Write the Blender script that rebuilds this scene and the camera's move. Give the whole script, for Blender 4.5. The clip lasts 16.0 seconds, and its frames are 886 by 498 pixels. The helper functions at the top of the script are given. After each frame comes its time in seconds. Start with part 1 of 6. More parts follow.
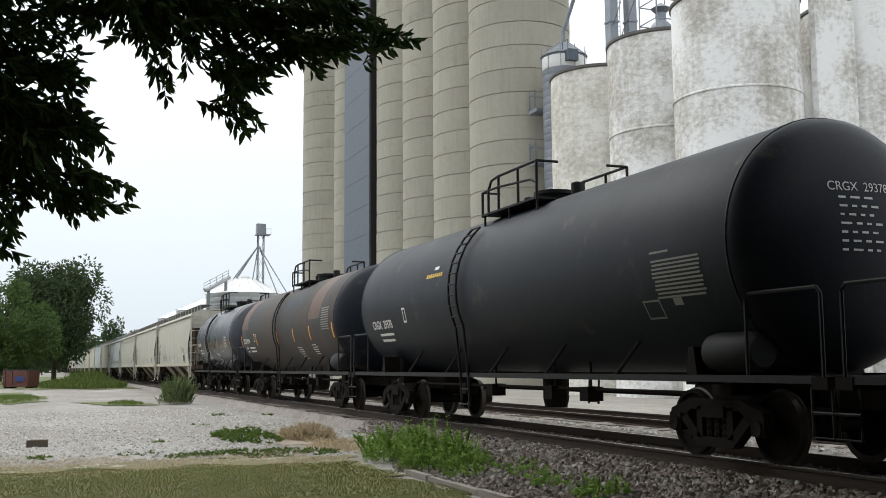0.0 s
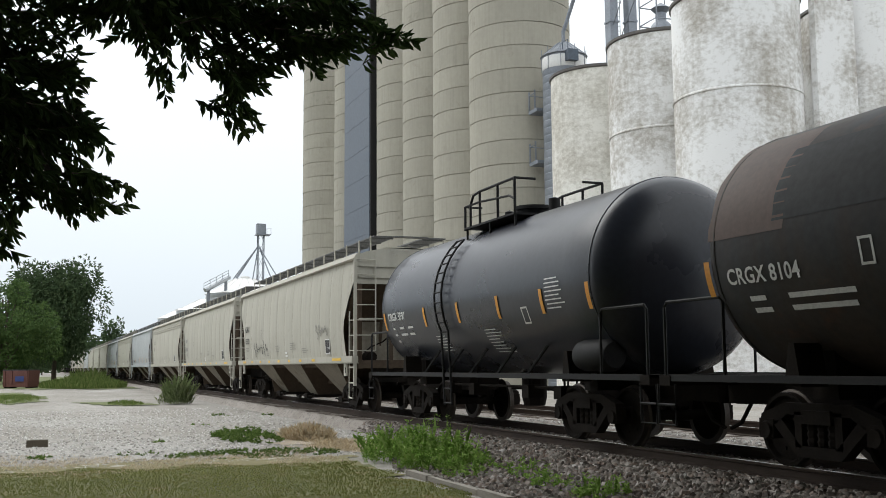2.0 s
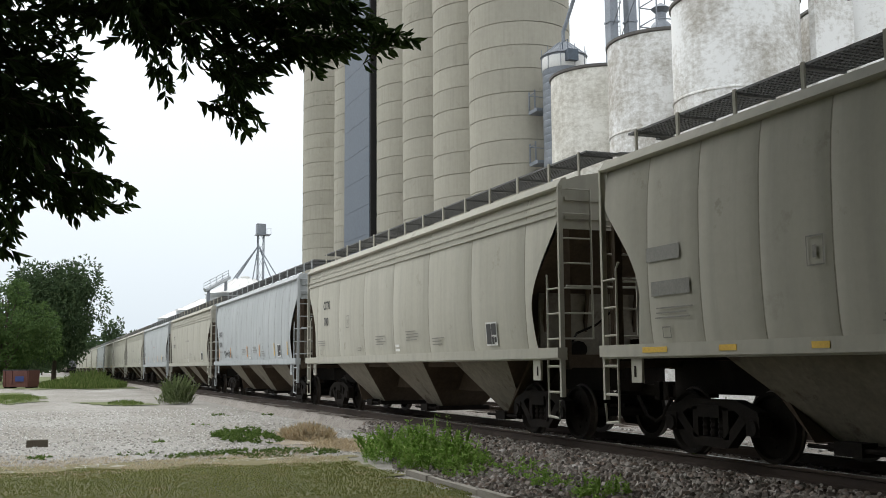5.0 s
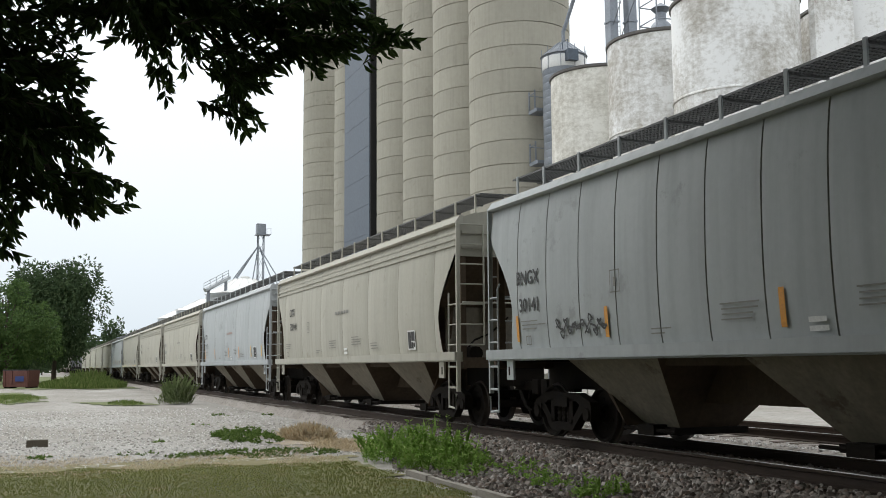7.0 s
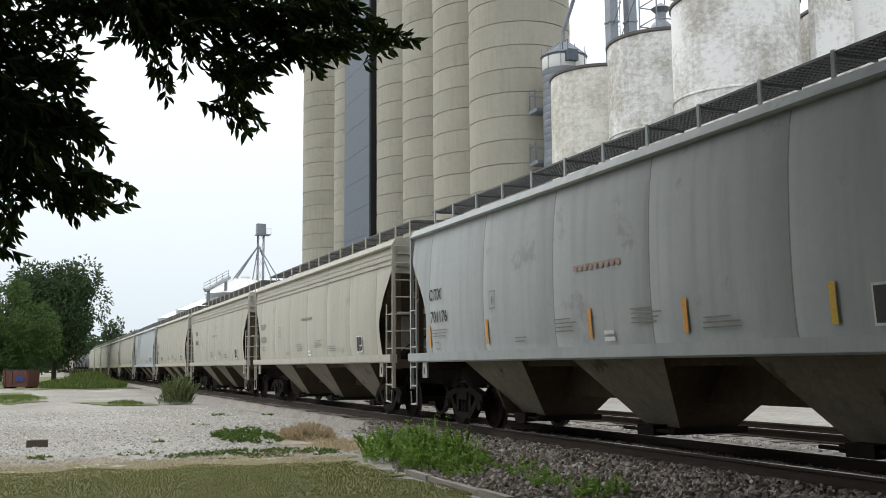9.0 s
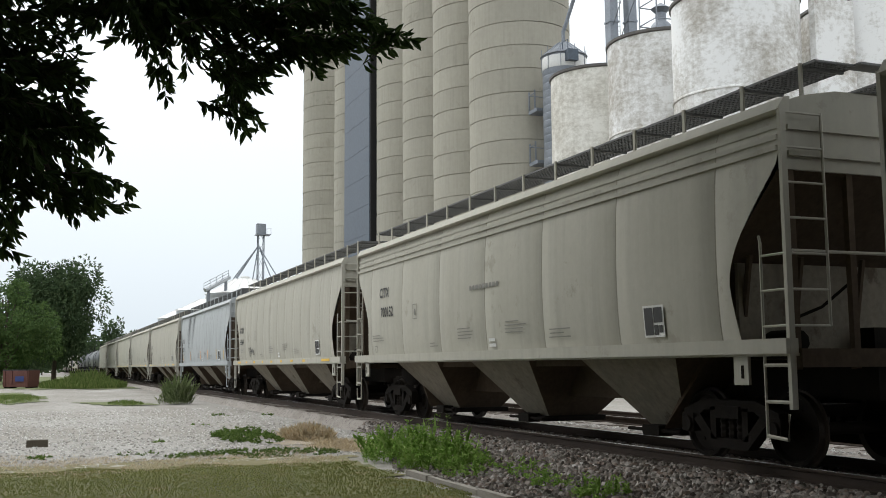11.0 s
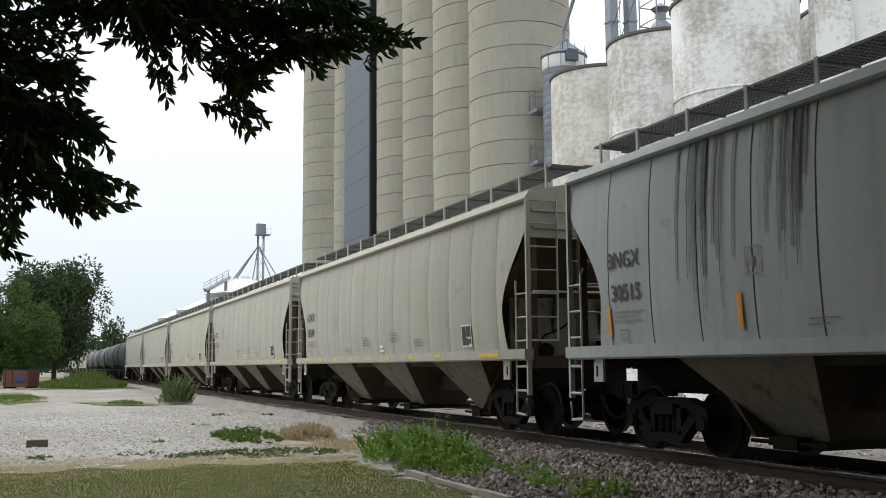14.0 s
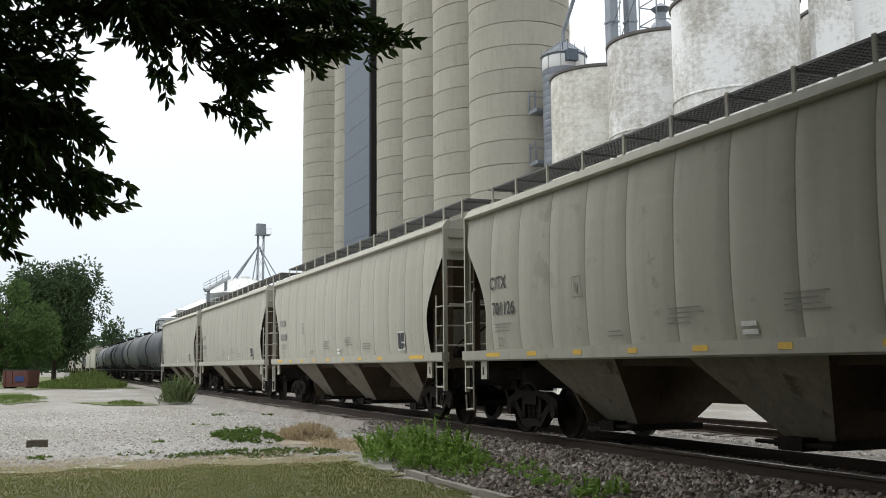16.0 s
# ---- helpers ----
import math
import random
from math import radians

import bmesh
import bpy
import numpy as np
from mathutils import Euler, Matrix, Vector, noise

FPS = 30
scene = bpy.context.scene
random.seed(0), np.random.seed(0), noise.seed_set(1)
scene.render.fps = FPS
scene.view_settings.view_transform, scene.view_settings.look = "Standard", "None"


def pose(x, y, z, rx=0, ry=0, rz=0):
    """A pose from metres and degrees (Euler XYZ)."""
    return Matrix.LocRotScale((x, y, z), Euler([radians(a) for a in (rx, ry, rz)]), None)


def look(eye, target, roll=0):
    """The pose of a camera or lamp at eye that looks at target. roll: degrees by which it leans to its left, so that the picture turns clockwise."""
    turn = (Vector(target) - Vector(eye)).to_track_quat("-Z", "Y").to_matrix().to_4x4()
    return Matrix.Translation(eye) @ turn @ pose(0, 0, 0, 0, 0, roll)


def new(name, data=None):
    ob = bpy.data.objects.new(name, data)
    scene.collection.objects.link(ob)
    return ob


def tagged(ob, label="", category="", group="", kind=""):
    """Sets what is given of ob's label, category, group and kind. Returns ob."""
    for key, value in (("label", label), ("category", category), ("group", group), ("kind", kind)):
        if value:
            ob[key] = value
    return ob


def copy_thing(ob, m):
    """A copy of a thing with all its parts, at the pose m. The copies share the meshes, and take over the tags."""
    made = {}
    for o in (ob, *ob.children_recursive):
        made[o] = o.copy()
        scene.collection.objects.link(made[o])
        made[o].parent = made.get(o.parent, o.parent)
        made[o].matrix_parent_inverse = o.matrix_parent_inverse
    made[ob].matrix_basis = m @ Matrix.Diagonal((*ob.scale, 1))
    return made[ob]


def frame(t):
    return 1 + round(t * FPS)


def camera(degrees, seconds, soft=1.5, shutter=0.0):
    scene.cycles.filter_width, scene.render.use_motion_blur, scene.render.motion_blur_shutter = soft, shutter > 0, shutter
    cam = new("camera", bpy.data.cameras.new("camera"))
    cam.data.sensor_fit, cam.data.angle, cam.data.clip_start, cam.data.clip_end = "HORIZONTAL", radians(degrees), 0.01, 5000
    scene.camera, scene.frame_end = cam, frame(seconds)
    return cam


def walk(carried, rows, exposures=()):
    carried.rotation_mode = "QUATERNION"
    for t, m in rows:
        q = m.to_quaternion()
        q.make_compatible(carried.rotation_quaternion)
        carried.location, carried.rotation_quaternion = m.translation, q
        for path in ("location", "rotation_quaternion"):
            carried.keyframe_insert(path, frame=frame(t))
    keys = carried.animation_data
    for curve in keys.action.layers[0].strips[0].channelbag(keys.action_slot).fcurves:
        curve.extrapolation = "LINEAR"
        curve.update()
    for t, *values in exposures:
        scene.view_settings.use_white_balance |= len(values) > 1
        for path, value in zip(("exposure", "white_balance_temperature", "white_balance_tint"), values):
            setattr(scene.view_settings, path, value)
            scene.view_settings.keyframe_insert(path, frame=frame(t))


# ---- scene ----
EYE = Vector((0.0, -9.48, 1.27))
YAW, PITCH, ROLL = 68.46, 6.56, -0.42
cam = camera(47.1, 16.0, soft=0.9)
_y, _p = radians(YAW), radians(PITCH)
AIM = EYE + Vector((-math.sin(_y) * math.cos(_p), math.cos(_y) * math.cos(_p), math.sin(_p))) * 50
walk(cam, [(0, look(EYE, AIM, ROLL)), (16, look(EYE, AIM, ROLL))], exposures=[(0, 0.17, 6280, 7.5), (16, 0.17, 6280, 7.5)])

# ---- light: bright overcast ----
SUN_EL, SUN_AZ = 50.0, 212.0        # degrees; azimuth anticlockwise from +x
world = bpy.data.worlds.new("overcast")
scene.world = world
world.use_nodes = True
wn, wl = world.node_tree.nodes, world.node_tree.links
bg = wn["Background"]
sky = wn.new("ShaderNodeTexSky")
sky.sky_type, sky.sun_disc = "NISHITA", False
sky.sun_elevation, sky.sun_rotation = radians(SUN_EL), radians(90 - SUN_AZ)
sky.air_density, sky.dust_density = 1.0, 4.0
lift = wn.new("ShaderNodeMixRGB")
lift.blend_type, lift.inputs[0].default_value = "MIX", 0.88
geo = wn.new("ShaderNodeTexCoord")
sep = wn.new("ShaderNodeSeparateXYZ")
ramp = wn.new("ShaderNodeValToRGB")
cloud = wn.new("ShaderNodeTexNoise")
cloud.inputs["Scale"].default_value, cloud.inputs["Detail"].default_value = 2.2, 5
wl.new(geo.outputs["Generated"], sep.inputs[0])
wl.new(geo.outputs["Generated"], cloud.inputs["Vector"])
add = wn.new("ShaderNodeMath")
add.operation = "MULTIPLY_ADD"
add.inputs[1].default_value, add.inputs[2].default_value = 0.14, -0.07
wl.new(cloud.outputs["Fac"], add.inputs[0])
add2 = wn.new("ShaderNodeMath")
wl.new(add.outputs[0], add2.inputs[0])
wl.new(sep.outputs["Z"], add2.inputs[1])
wl.new(add2.outputs[0], ramp.inputs[0])
cr = ramp.color_ramp
cr.elements[0].position, cr.elements[0].color = 0.0, (6.9, 7.6, 8.3, 1)
cr.elements[1].position, cr.elements[1].color = 0.22, (9.5, 9.7, 9.9, 1)
for at_z, tint in ((0.5, (14.0, 14.0, 14.0, 1)), (1.0, (18.0, 18.0, 18.0, 1))):      # an overcast sky is brightest overhead
    cr.elements.new(at_z).color = tint
wl.new(sky.outputs[0], lift.inputs[1])
wl.new(ramp.outputs[0], lift.inputs[2])
wl.new(lift.outputs[0], bg.inputs["Color"])
bg.inputs["Strength"].default_value = 0.102
sun = new("sun", bpy.data.lights.new("sun", "SUN"))
sun.data.energy, sun.data.angle, sun.data.color = 1.1, radians(40), (1.0, 0.97, 0.92)
_e, _a = radians(SUN_EL), radians(SUN_AZ)
sun.matrix_basis = look((0, 0, 60), Vector((0, 0, 60)) - Vector((math.cos(_e) * math.cos(_a), math.cos(_e) * math.sin(_a), math.sin(_e))))


# ---- materials ----
def mat(name, c1, c2, rough=0.8, metal=0.0, scale=6.0, fine=60.0, bump=0.2, c3=None, spots=0.0, spot_scale=2.0,
        streak=0.0, vary=0.0, stretch=(1, 1, 1), mid=0.5, sharp=0.25, dist=0.02, stat="Object", spec=0.4, grain=0.15):
    """Two-scale procedural surface: c1/c2 blended by broad noise, fine grain, optional spots of c3 and vertical streaks."""
    m = bpy.data.materials.new(name)
    m.use_nodes = True
    n, l = m.node_tree.nodes, m.node_tree.links
    b = n["Principled BSDF"]
    tc = n.new("ShaderNodeTexCoord")
    mp = n.new("ShaderNodeMapping")
    mp.inputs["Scale"].default_value = stretch
    l.new(tc.outputs[stat], mp.inputs[0])
    oi = n.new("ShaderNodeObjectInfo")
    sh = n.new("ShaderNodeVectorMath")
    sc = n.new("ShaderNodeVectorMath")
    sc.operation = "SCALE"
    sc.inputs[0].default_value = (37.0, 21.0, 13.0)
    l.new(oi.outputs["Random"], sc.inputs["Scale"])
    l.new(mp.outputs[0], sh.inputs[0])
    if stat == "Object":
        l.new(sc.outputs[0], sh.inputs[1])
    else:
        sh.inputs[1].default_value = (0, 0, 0)
    vec = sh.outputs[0]

    def noise_tex(s, detail=5, rgh=0.6):
        t = n.new("ShaderNodeTexNoise")
        t.inputs["Scale"].default_value, t.inputs["Detail"].default_value, t.inputs["Roughness"].default_value = s, detail, rgh
        l.new(vec, t.inputs["Vector"])
        return t

    def step(sock, lo, hi):
        r = n.new("ShaderNodeMapRange")
        r.inputs["From Min"].default_value, r.inputs["From Max"].default_value = lo, hi
        l.new(sock, r.inputs["Value"])
        return r.outputs[0]

    def mix(fac, a, bb, mode="MIX"):
        x = n.new("ShaderNodeMixRGB")
        x.blend_type = mode
        for s, v in zip(x.inputs, (fac, a, bb)):
            if hasattr(v, "links"):
                l.new(v, s)
            else:
                s.default_value = v if isinstance(v, (float, int)) else (*v, 1)
        return x.outputs[0]

    big, small = noise_tex(scale), noise_tex(fine, 3)
    col = mix(step(big.outputs["Fac"], mid - sharp, mid + sharp), c1, c2)
    if c3:
        sp = noise_tex(spot_scale, 8, 0.7)
        col = mix(step(sp.outputs["Fac"], 0.62 - 0.22 * spots, 0.68 - 0.18 * spots), col, c3)
    if streak:
        st = n.new("ShaderNodeTexNoise")
        sm = n.new("ShaderNodeMapping")
        sm.inputs["Scale"].default_value = (2.3, 2.3, 0.12)
        l.new(vec, sm.inputs[0])
        l.new(sm.outputs[0], st.inputs["Vector"])
        st.inputs["Scale"].default_value, st.inputs["Detail"].default_value = 2.0, 6
        col = mix(step(st.outputs["Fac"], 0.45, 0.8), col, [v * (1 - streak) for v in c2])
    g = step(small.outputs["Fac"], 0.25, 0.75)
    col = mix(1.0, col, mix(g, [1 - grain * 1.2] * 3, [1 + grain * 0.8] * 3), "MULTIPLY")
    if vary:
        vr = n.new("ShaderNodeMapRange")
        vr.inputs["To Min"].default_value, vr.inputs["To Max"].default_value = 1 - vary, 1 + vary
        l.new(oi.outputs["Random"], vr.inputs["Value"])
        cb = n.new("ShaderNodeCombineXYZ")
        for s in cb.inputs:
            l.new(vr.outputs[0], s)
        col = mix(1.0, col, cb.outputs[0], "MULTIPLY")
    l.new(col, b.inputs["Base Color"])
    b.inputs["Metallic"].default_value = metal
    rr = n.new("ShaderNodeMapRange")
    rr.inputs["To Min"].default_value, rr.inputs["To Max"].default_value = max(rough - 0.12, 0.02), min(rough + 0.1, 1)
    l.new(big.outputs["Fac"], rr.inputs["Value"])
    l.new(rr.outputs[0], b.inputs["Roughness"])
    b.inputs["Specular IOR Level"].default_value = spec
    if bump:
        bp = n.new("ShaderNodeBump")
        bp.inputs["Strength"].default_value, bp.inputs["Distance"].default_value = bump, dist
        hgt = n.new("ShaderNodeMath")
        hgt.operation = "MULTIPLY_ADD"
        hgt.inputs[1].default_value = 0.6
        l.new(small.outputs["Fac"], hgt.inputs[0])
        l.new(big.outputs["Fac"], hgt.inputs[2])
        l.new(hgt.outputs[0], bp.inputs["Height"])
        l.new(bp.outputs[0], b.inputs["Normal"])
    return m


def island_mat(name, cols, rough=0.85, bump=0.15, trans=0.0):
    """Loose pieces in one mesh, each with its own tint."""
    m = bpy.data.materials.new(name)
    m.use_nodes = True
    n, l = m.node_tree.nodes, m.node_tree.links
    b = n["Principled BSDF"]
    g = n.new("ShaderNodeNewGeometry")
    r = n.new("ShaderNodeValToRGB")
    e = r.color_ramp.elements
    while len(e) < len(cols):
        e.new(0.5)
    for i, c in enumerate(cols):
        e[i].position, e[i].color = i / max(len(cols) - 1, 1), (*c, 1)
    l.new(g.outputs["Random Per Island"], r.inputs[0])
    t = n.new("ShaderNodeTexNoise")
    t.inputs["Scale"].default_value = 25
    tc = n.new("ShaderNodeTexCoord")
    l.new(tc.outputs["Object"], t.inputs["Vector"])
    x = n.new("ShaderNodeMixRGB")
    x.blend_type, x.inputs[0].default_value = "MULTIPLY", 0.5
    l.new(r.outputs[0], x.inputs[1])
    l.new(t.outputs["Fac"], x.inputs[2])
    l.new(x.outputs[0], b.inputs["Base Color"])
    b.inputs["Roughness"].default_value = rough
    b.inputs["Specular IOR Level"].default_value = 0.12
    if trans:
        tr = n.new("ShaderNodeBsdfTranslucent")
        l.new(x.outputs[0], tr.inputs["Color"])
        mx = n.new("ShaderNodeMixShader")
        mx.inputs[0].default_value = trans
        l.new(b.outputs[0], mx.inputs[1])
        l.new(tr.outputs[0], mx.inputs[2])
        l.new(mx.outputs[0], n["Material Output"].inputs["Surface"])
    return m


def flaked_paint(name, white, worn):
    """Old white paint: broad worn areas, broken up by fine brushed flakes, with pale runs."""
    m = bpy.data.materials.new(name)
    m.use_nodes = True
    n, l = m.node_tree.nodes, m.node_tree.links
    b = n["Principled BSDF"]
    tc = n.new("ShaderNodeTexCoord")
    oi = n.new("ShaderNodeObjectInfo")
    off = n.new("ShaderNodeVectorMath")
    off.operation = "SCALE"
    off.inputs[0].default_value = (31.0, 17.0, 23.0)
    l.new(oi.outputs["Random"], off.inputs["Scale"])
    base = n.new("ShaderNodeVectorMath")
    l.new(tc.outputs["Object"], base.inputs[0])
    l.new(off.outputs[0], base.inputs[1])

    def layer(stretch, scale, detail, rough):
        mp = n.new("ShaderNodeMapping")
        mp.inputs["Scale"].default_value = stretch
        t = n.new("ShaderNodeTexNoise")
        t.inputs["Scale"].default_value, t.inputs["Detail"].default_value, t.inputs["Roughness"].default_value = scale, detail, rough
        l.new(base.outputs[0], mp.inputs[0])
        l.new(mp.outputs[0], t.inputs["Vector"])
        return t.outputs["Fac"]

    def calc(op, a, c):
        x = n.new("ShaderNodeMath")
        x.operation = op
        for k, v in enumerate((a, c)):
            if isinstance(v, float):
                x.inputs[k].default_value = v
            else:
                l.new(v, x.inputs[k])
        return x.outputs[0]

    def ramped(sock, lo, hi, out):
        r = n.new("ShaderNodeMapRange")
        r.inputs["From Min"].default_value, r.inputs["From Max"].default_value, r.inputs["To Max"].default_value = lo, hi, out
        l.new(sock, r.inputs["Value"])
        return r.outputs[0]

    broad = layer((1, 1, 1), 0.30, 3, 0.5)
    flakes = layer((1, 1, 1.4), 3.0, 10, 0.74)
    runs = layer((1.6, 1.6, 0.10), 2.0, 5, 0.6)
    fac = calc("ADD", calc("MULTIPLY", broad, 0.95), flakes)
    fac = ramped(calc("SUBTRACT", fac, calc("MULTIPLY", runs, 0.25)), 0.74, 1.06, 0.85)
    mixer = n.new("ShaderNodeMixRGB")
    mixer.inputs[1].default_value, mixer.inputs[2].default_value = (*white, 1), (*worn, 1)
    l.new(fac, mixer.inputs[0])
    l.new(mixer.outputs[0], b.inputs["Base Color"])
    b.inputs["Roughness"].default_value, b.inputs["Specular IOR Level"].default_value = 0.9, 0.2
    bp = n.new("ShaderNodeBump")
    bp.inputs["Strength"].default_value, bp.inputs["Distance"].default_value = 0.4, 0.03
    bp.invert = True
    l.new(fac, bp.inputs["Height"])
    l.new(bp.outputs[0], b.inputs["Normal"])
    return m


GRAVEL = mat("pale crushed limestone", (0.205, 0.187, 0.158), (0.320, 0.305, 0.280), 0.95, scale=0.35, fine=9, bump=0.9, c3=(0.17, 0.155, 0.13), spots=0.16, spot_scale=2.2, dist=0.05, sharp=0.18, grain=0.22, stretch=(0.45, 1, 1))
BALLAST = mat("grey brown track ballast", (0.20, 0.175, 0.15), (0.34, 0.31, 0.28), 0.95, scale=1.2, fine=26, bump=0.9, c3=(0.10, 0.085, 0.075), spots=0.4, spot_scale=9, dist=0.05)
LAWN = mat("mown lawn soil and turf", (0.088, 0.098, 0.026), (0.135, 0.130, 0.042), 0.95, scale=0.9, fine=40, bump=0.5, c3=(0.20, 0.16, 0.075), spots=0.25, spot_scale=1.5)
RAIL_SIDE = mat("rusted rail steel", (0.032, 0.021, 0.016), (0.056, 0.038, 0.027), 0.85, 0.2, scale=4, fine=60, stretch=(0.2, 1, 1))
RAIL_TOP = mat("polished rail head", (0.55, 0.54, 0.53), (0.42, 0.40, 0.39), 0.28, 1.0, scale=3, fine=50, bump=0.05, stretch=(0.1, 3, 1))
TIE = mat("creosoted timber", (0.055, 0.042, 0.033), (0.10, 0.08, 0.06), 0.9, scale=3, fine=50, stretch=(3, 0.4, 3), vary=0.25)
CONCRETE = mat("weathered silo concrete", (0.315, 0.298, 0.246), (0.385, 0.366, 0.305), 0.92, scale=0.16, fine=3, bump=0.12, c3=(0.30, 0.28, 0.23), spots=0.15, spot_scale=0.4, streak=0.2, vary=0.07, grain=0.05)
WHITEWASH = flaked_paint("flaking white paint over concrete", (0.80, 0.80, 0.79), (0.33, 0.30, 0.25))
CREAMWASH = flaked_paint("flaking cream paint over concrete", (0.76, 0.745, 0.69), (0.40, 0.37, 0.31))
PANEL_BLUE = mat("slate blue sheet metal", (0.075, 0.095, 0.122), (0.105, 0.125, 0.155), 0.5, 0.3, scale=0.4, fine=4, bump=0.15)
GALV = mat("galvanised steel", (0.42, 0.44, 0.46), (0.55, 0.57, 0.59), 0.42, 0.7, scale=0.8, fine=12, bump=0.1)
GALV_DARK = mat("weathered galvanised steel", (0.20, 0.22, 0.25), (0.30, 0.32, 0.35), 0.55, 0.6, scale=0.8, fine=10, bump=0.1)
BEIGE = mat("faded beige car paint", (0.385, 0.370, 0.312), (0.445, 0.430, 0.372), 0.75, spec=0.12, scale=0.45, fine=9, bump=0.03, c3=(0.33, 0.315, 0.262), spots=0.06, spot_scale=1.2, streak=0.20, vary=0.06, grain=0.035)
BLUEGREY = mat("faded blue grey car paint", (0.355, 0.375, 0.378), (0.425, 0.444, 0.447), 0.65, spec=0.22, scale=0.45, fine=9, bump=0.03, c3=(0.30, 0.31, 0.31), spots=0.08, spot_scale=1.2, streak=0.24, vary=0.05, grain=0.035)
# brown sheet colour; also carries the shade under the car on bay ends
SLOPE = mat("brown hopper sheet and shaded bay ends", (0.070, 0.052, 0.038), (0.105, 0.080, 0.058), 0.9, spec=0.1, scale=1.0, fine=12, bump=0.15, streak=0.3)
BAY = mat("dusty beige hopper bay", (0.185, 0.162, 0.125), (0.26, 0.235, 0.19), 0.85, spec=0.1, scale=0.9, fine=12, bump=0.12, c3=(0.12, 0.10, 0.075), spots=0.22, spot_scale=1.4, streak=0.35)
IRON = mat("dirty cast iron", (0.009, 0.0075, 0.0065), (0.021, 0.017, 0.0135), 0.9, 0.0, spec=0.1, scale=3, fine=30, bump=0.3)
TREAD = mat("worn wheel tread", (0.045, 0.036, 0.030), (0.085, 0.070, 0.058), 0.5, 0.5, scale=6, fine=40, bump=0.1)
BLACK = mat("weathered black tank paint", (0.011, 0.0135, 0.019), (0.018, 0.0215, 0.029), 0.48, spec=0.15, scale=0.5, fine=10, bump=0.08, c3=(0.05, 0.046, 0.042), spots=0.1, spot_scale=0.8, streak=0.25)
BLACK_GLOSS = mat("newer black tank paint", (0.022, 0.025, 0.034), (0.032, 0.035, 0.046), 0.30, scale=0.5, fine=10, bump=0.05, streak=0.2)
BROWNBLACK = mat("mottled grey brown tank paint", (0.042, 0.042, 0.043), (0.066, 0.052, 0.043), 0.58, spec=0.16, scale=0.35, fine=10, bump=0.08, c3=(0.08, 0.048, 0.035), spots=0.2, spot_scale=0.5, streak=0.25, sharp=0.08)
RUSTPATCH = mat("rust brown repaint", (0.085, 0.048, 0.034), (0.115, 0.066, 0.046), 0.6, scale=1, fine=12, bump=0.08, streak=0.25)
RAILING = mat("black painted tube", (0.014, 0.014, 0.015), (0.024, 0.023, 0.022), 0.6, spec=0.15, scale=5, fine=40, bump=0.05)
GRATE = mat("dark walkway grating", (0.10, 0.10, 0.10), (0.16, 0.16, 0.155), 0.6, 0.4, scale=4, fine=30)
SEAM_GREY = mat("rust stained seam", (0.225, 0.225, 0.215), (0.295, 0.295, 0.28), 0.8, scale=2, fine=20)
SEAM_BEIGE = mat("dusty seam", (0.27, 0.255, 0.21), (0.34, 0.325, 0.275), 0.8, scale=2, fine=20)
RIM = mat("dark weathered rim", (0.09, 0.085, 0.08), (0.15, 0.14, 0.13), 0.8, scale=2, fine=10)
YELLOW = mat("yellow reflective tape", (0.62, 0.38, 0.03), (0.72, 0.47, 0.05), 0.5, scale=3, fine=30, bump=0.03)
ORANGE = mat("orange reflective tape", (0.66, 0.27, 0.03), (0.72, 0.34, 0.05), 0.5, scale=3, fine=30, bump=0.03)
WHITE = mat("stencil white", (0.66, 0.66, 0.64), (0.74, 0.74, 0.72), 0.6, scale=8, fine=30, bump=0.02)
DARKINK = mat("stencil black", (0.025, 0.024, 0.023), (0.045, 0.042, 0.04), 0.6, scale=8, fine=30, bump=0.02)
GREYINK = mat("faint grey stencil", (0.19, 0.185, 0.165), (0.25, 0.24, 0.215), 0.6, scale=8, fine=30, bump=0.02)
REDINK = mat("faint red stencil", (0.33, 0.20, 0.17), (0.36, 0.25, 0.20), 0.6, scale=8, fine=30, bump=0.02)
BARK = mat("tree bark", (0.055, 0.042, 0.032), (0.10, 0.08, 0.06), 0.95, scale=5, fine=30, bump=0.6, stretch=(1, 1, 0.3))
LEAF_NEAR = island_mat("broad green leaves", [(0.034, 0.058, 0.019), (0.060, 0.100, 0.031), (0.11, 0.16, 0.052)], 0.6, trans=0.35)
LEAF_FAR = island_mat("tree foliage", [(0.060, 0.098, 0.045), (0.085, 0.130, 0.060), (0.12, 0.165, 0.075)], 0.85, trans=0.2)
WEED = island_mat("weed leaves", [(0.17, 0.30, 0.052), (0.28, 0.45, 0.095), (0.42, 0.55, 0.18)], 0.85, trans=0.4)
COVER = island_mat("low spreading weed leaves", [(0.075, 0.135, 0.026), (0.13, 0.21, 0.045), (0.22, 0.30, 0.085)], 0.85, trans=0.3)
MEADOW = island_mat("rough meadow grass", [(0.11, 0.165, 0.040), (0.17, 0.235, 0.065), (0.26, 0.30, 0.11)], 0.85, trans=0.3)
SHRUB = island_mat("grey green shrub leaves", [(0.12, 0.16, 0.06), (0.19, 0.24, 0.10), (0.29, 0.33, 0.17)], 0.85, trans=0.3)
DRY = island_mat("dry grass", [(0.74, 0.62, 0.42), (0.82, 0.72, 0.55), (0.62, 0.50, 0.32)], 0.9, trans=0.5)
TURF = island_mat("lawn blades", [(0.18, 0.215, 0.048), (0.23, 0.26, 0.064), (0.29, 0.295, 0.088)], 0.85, trans=0.3)
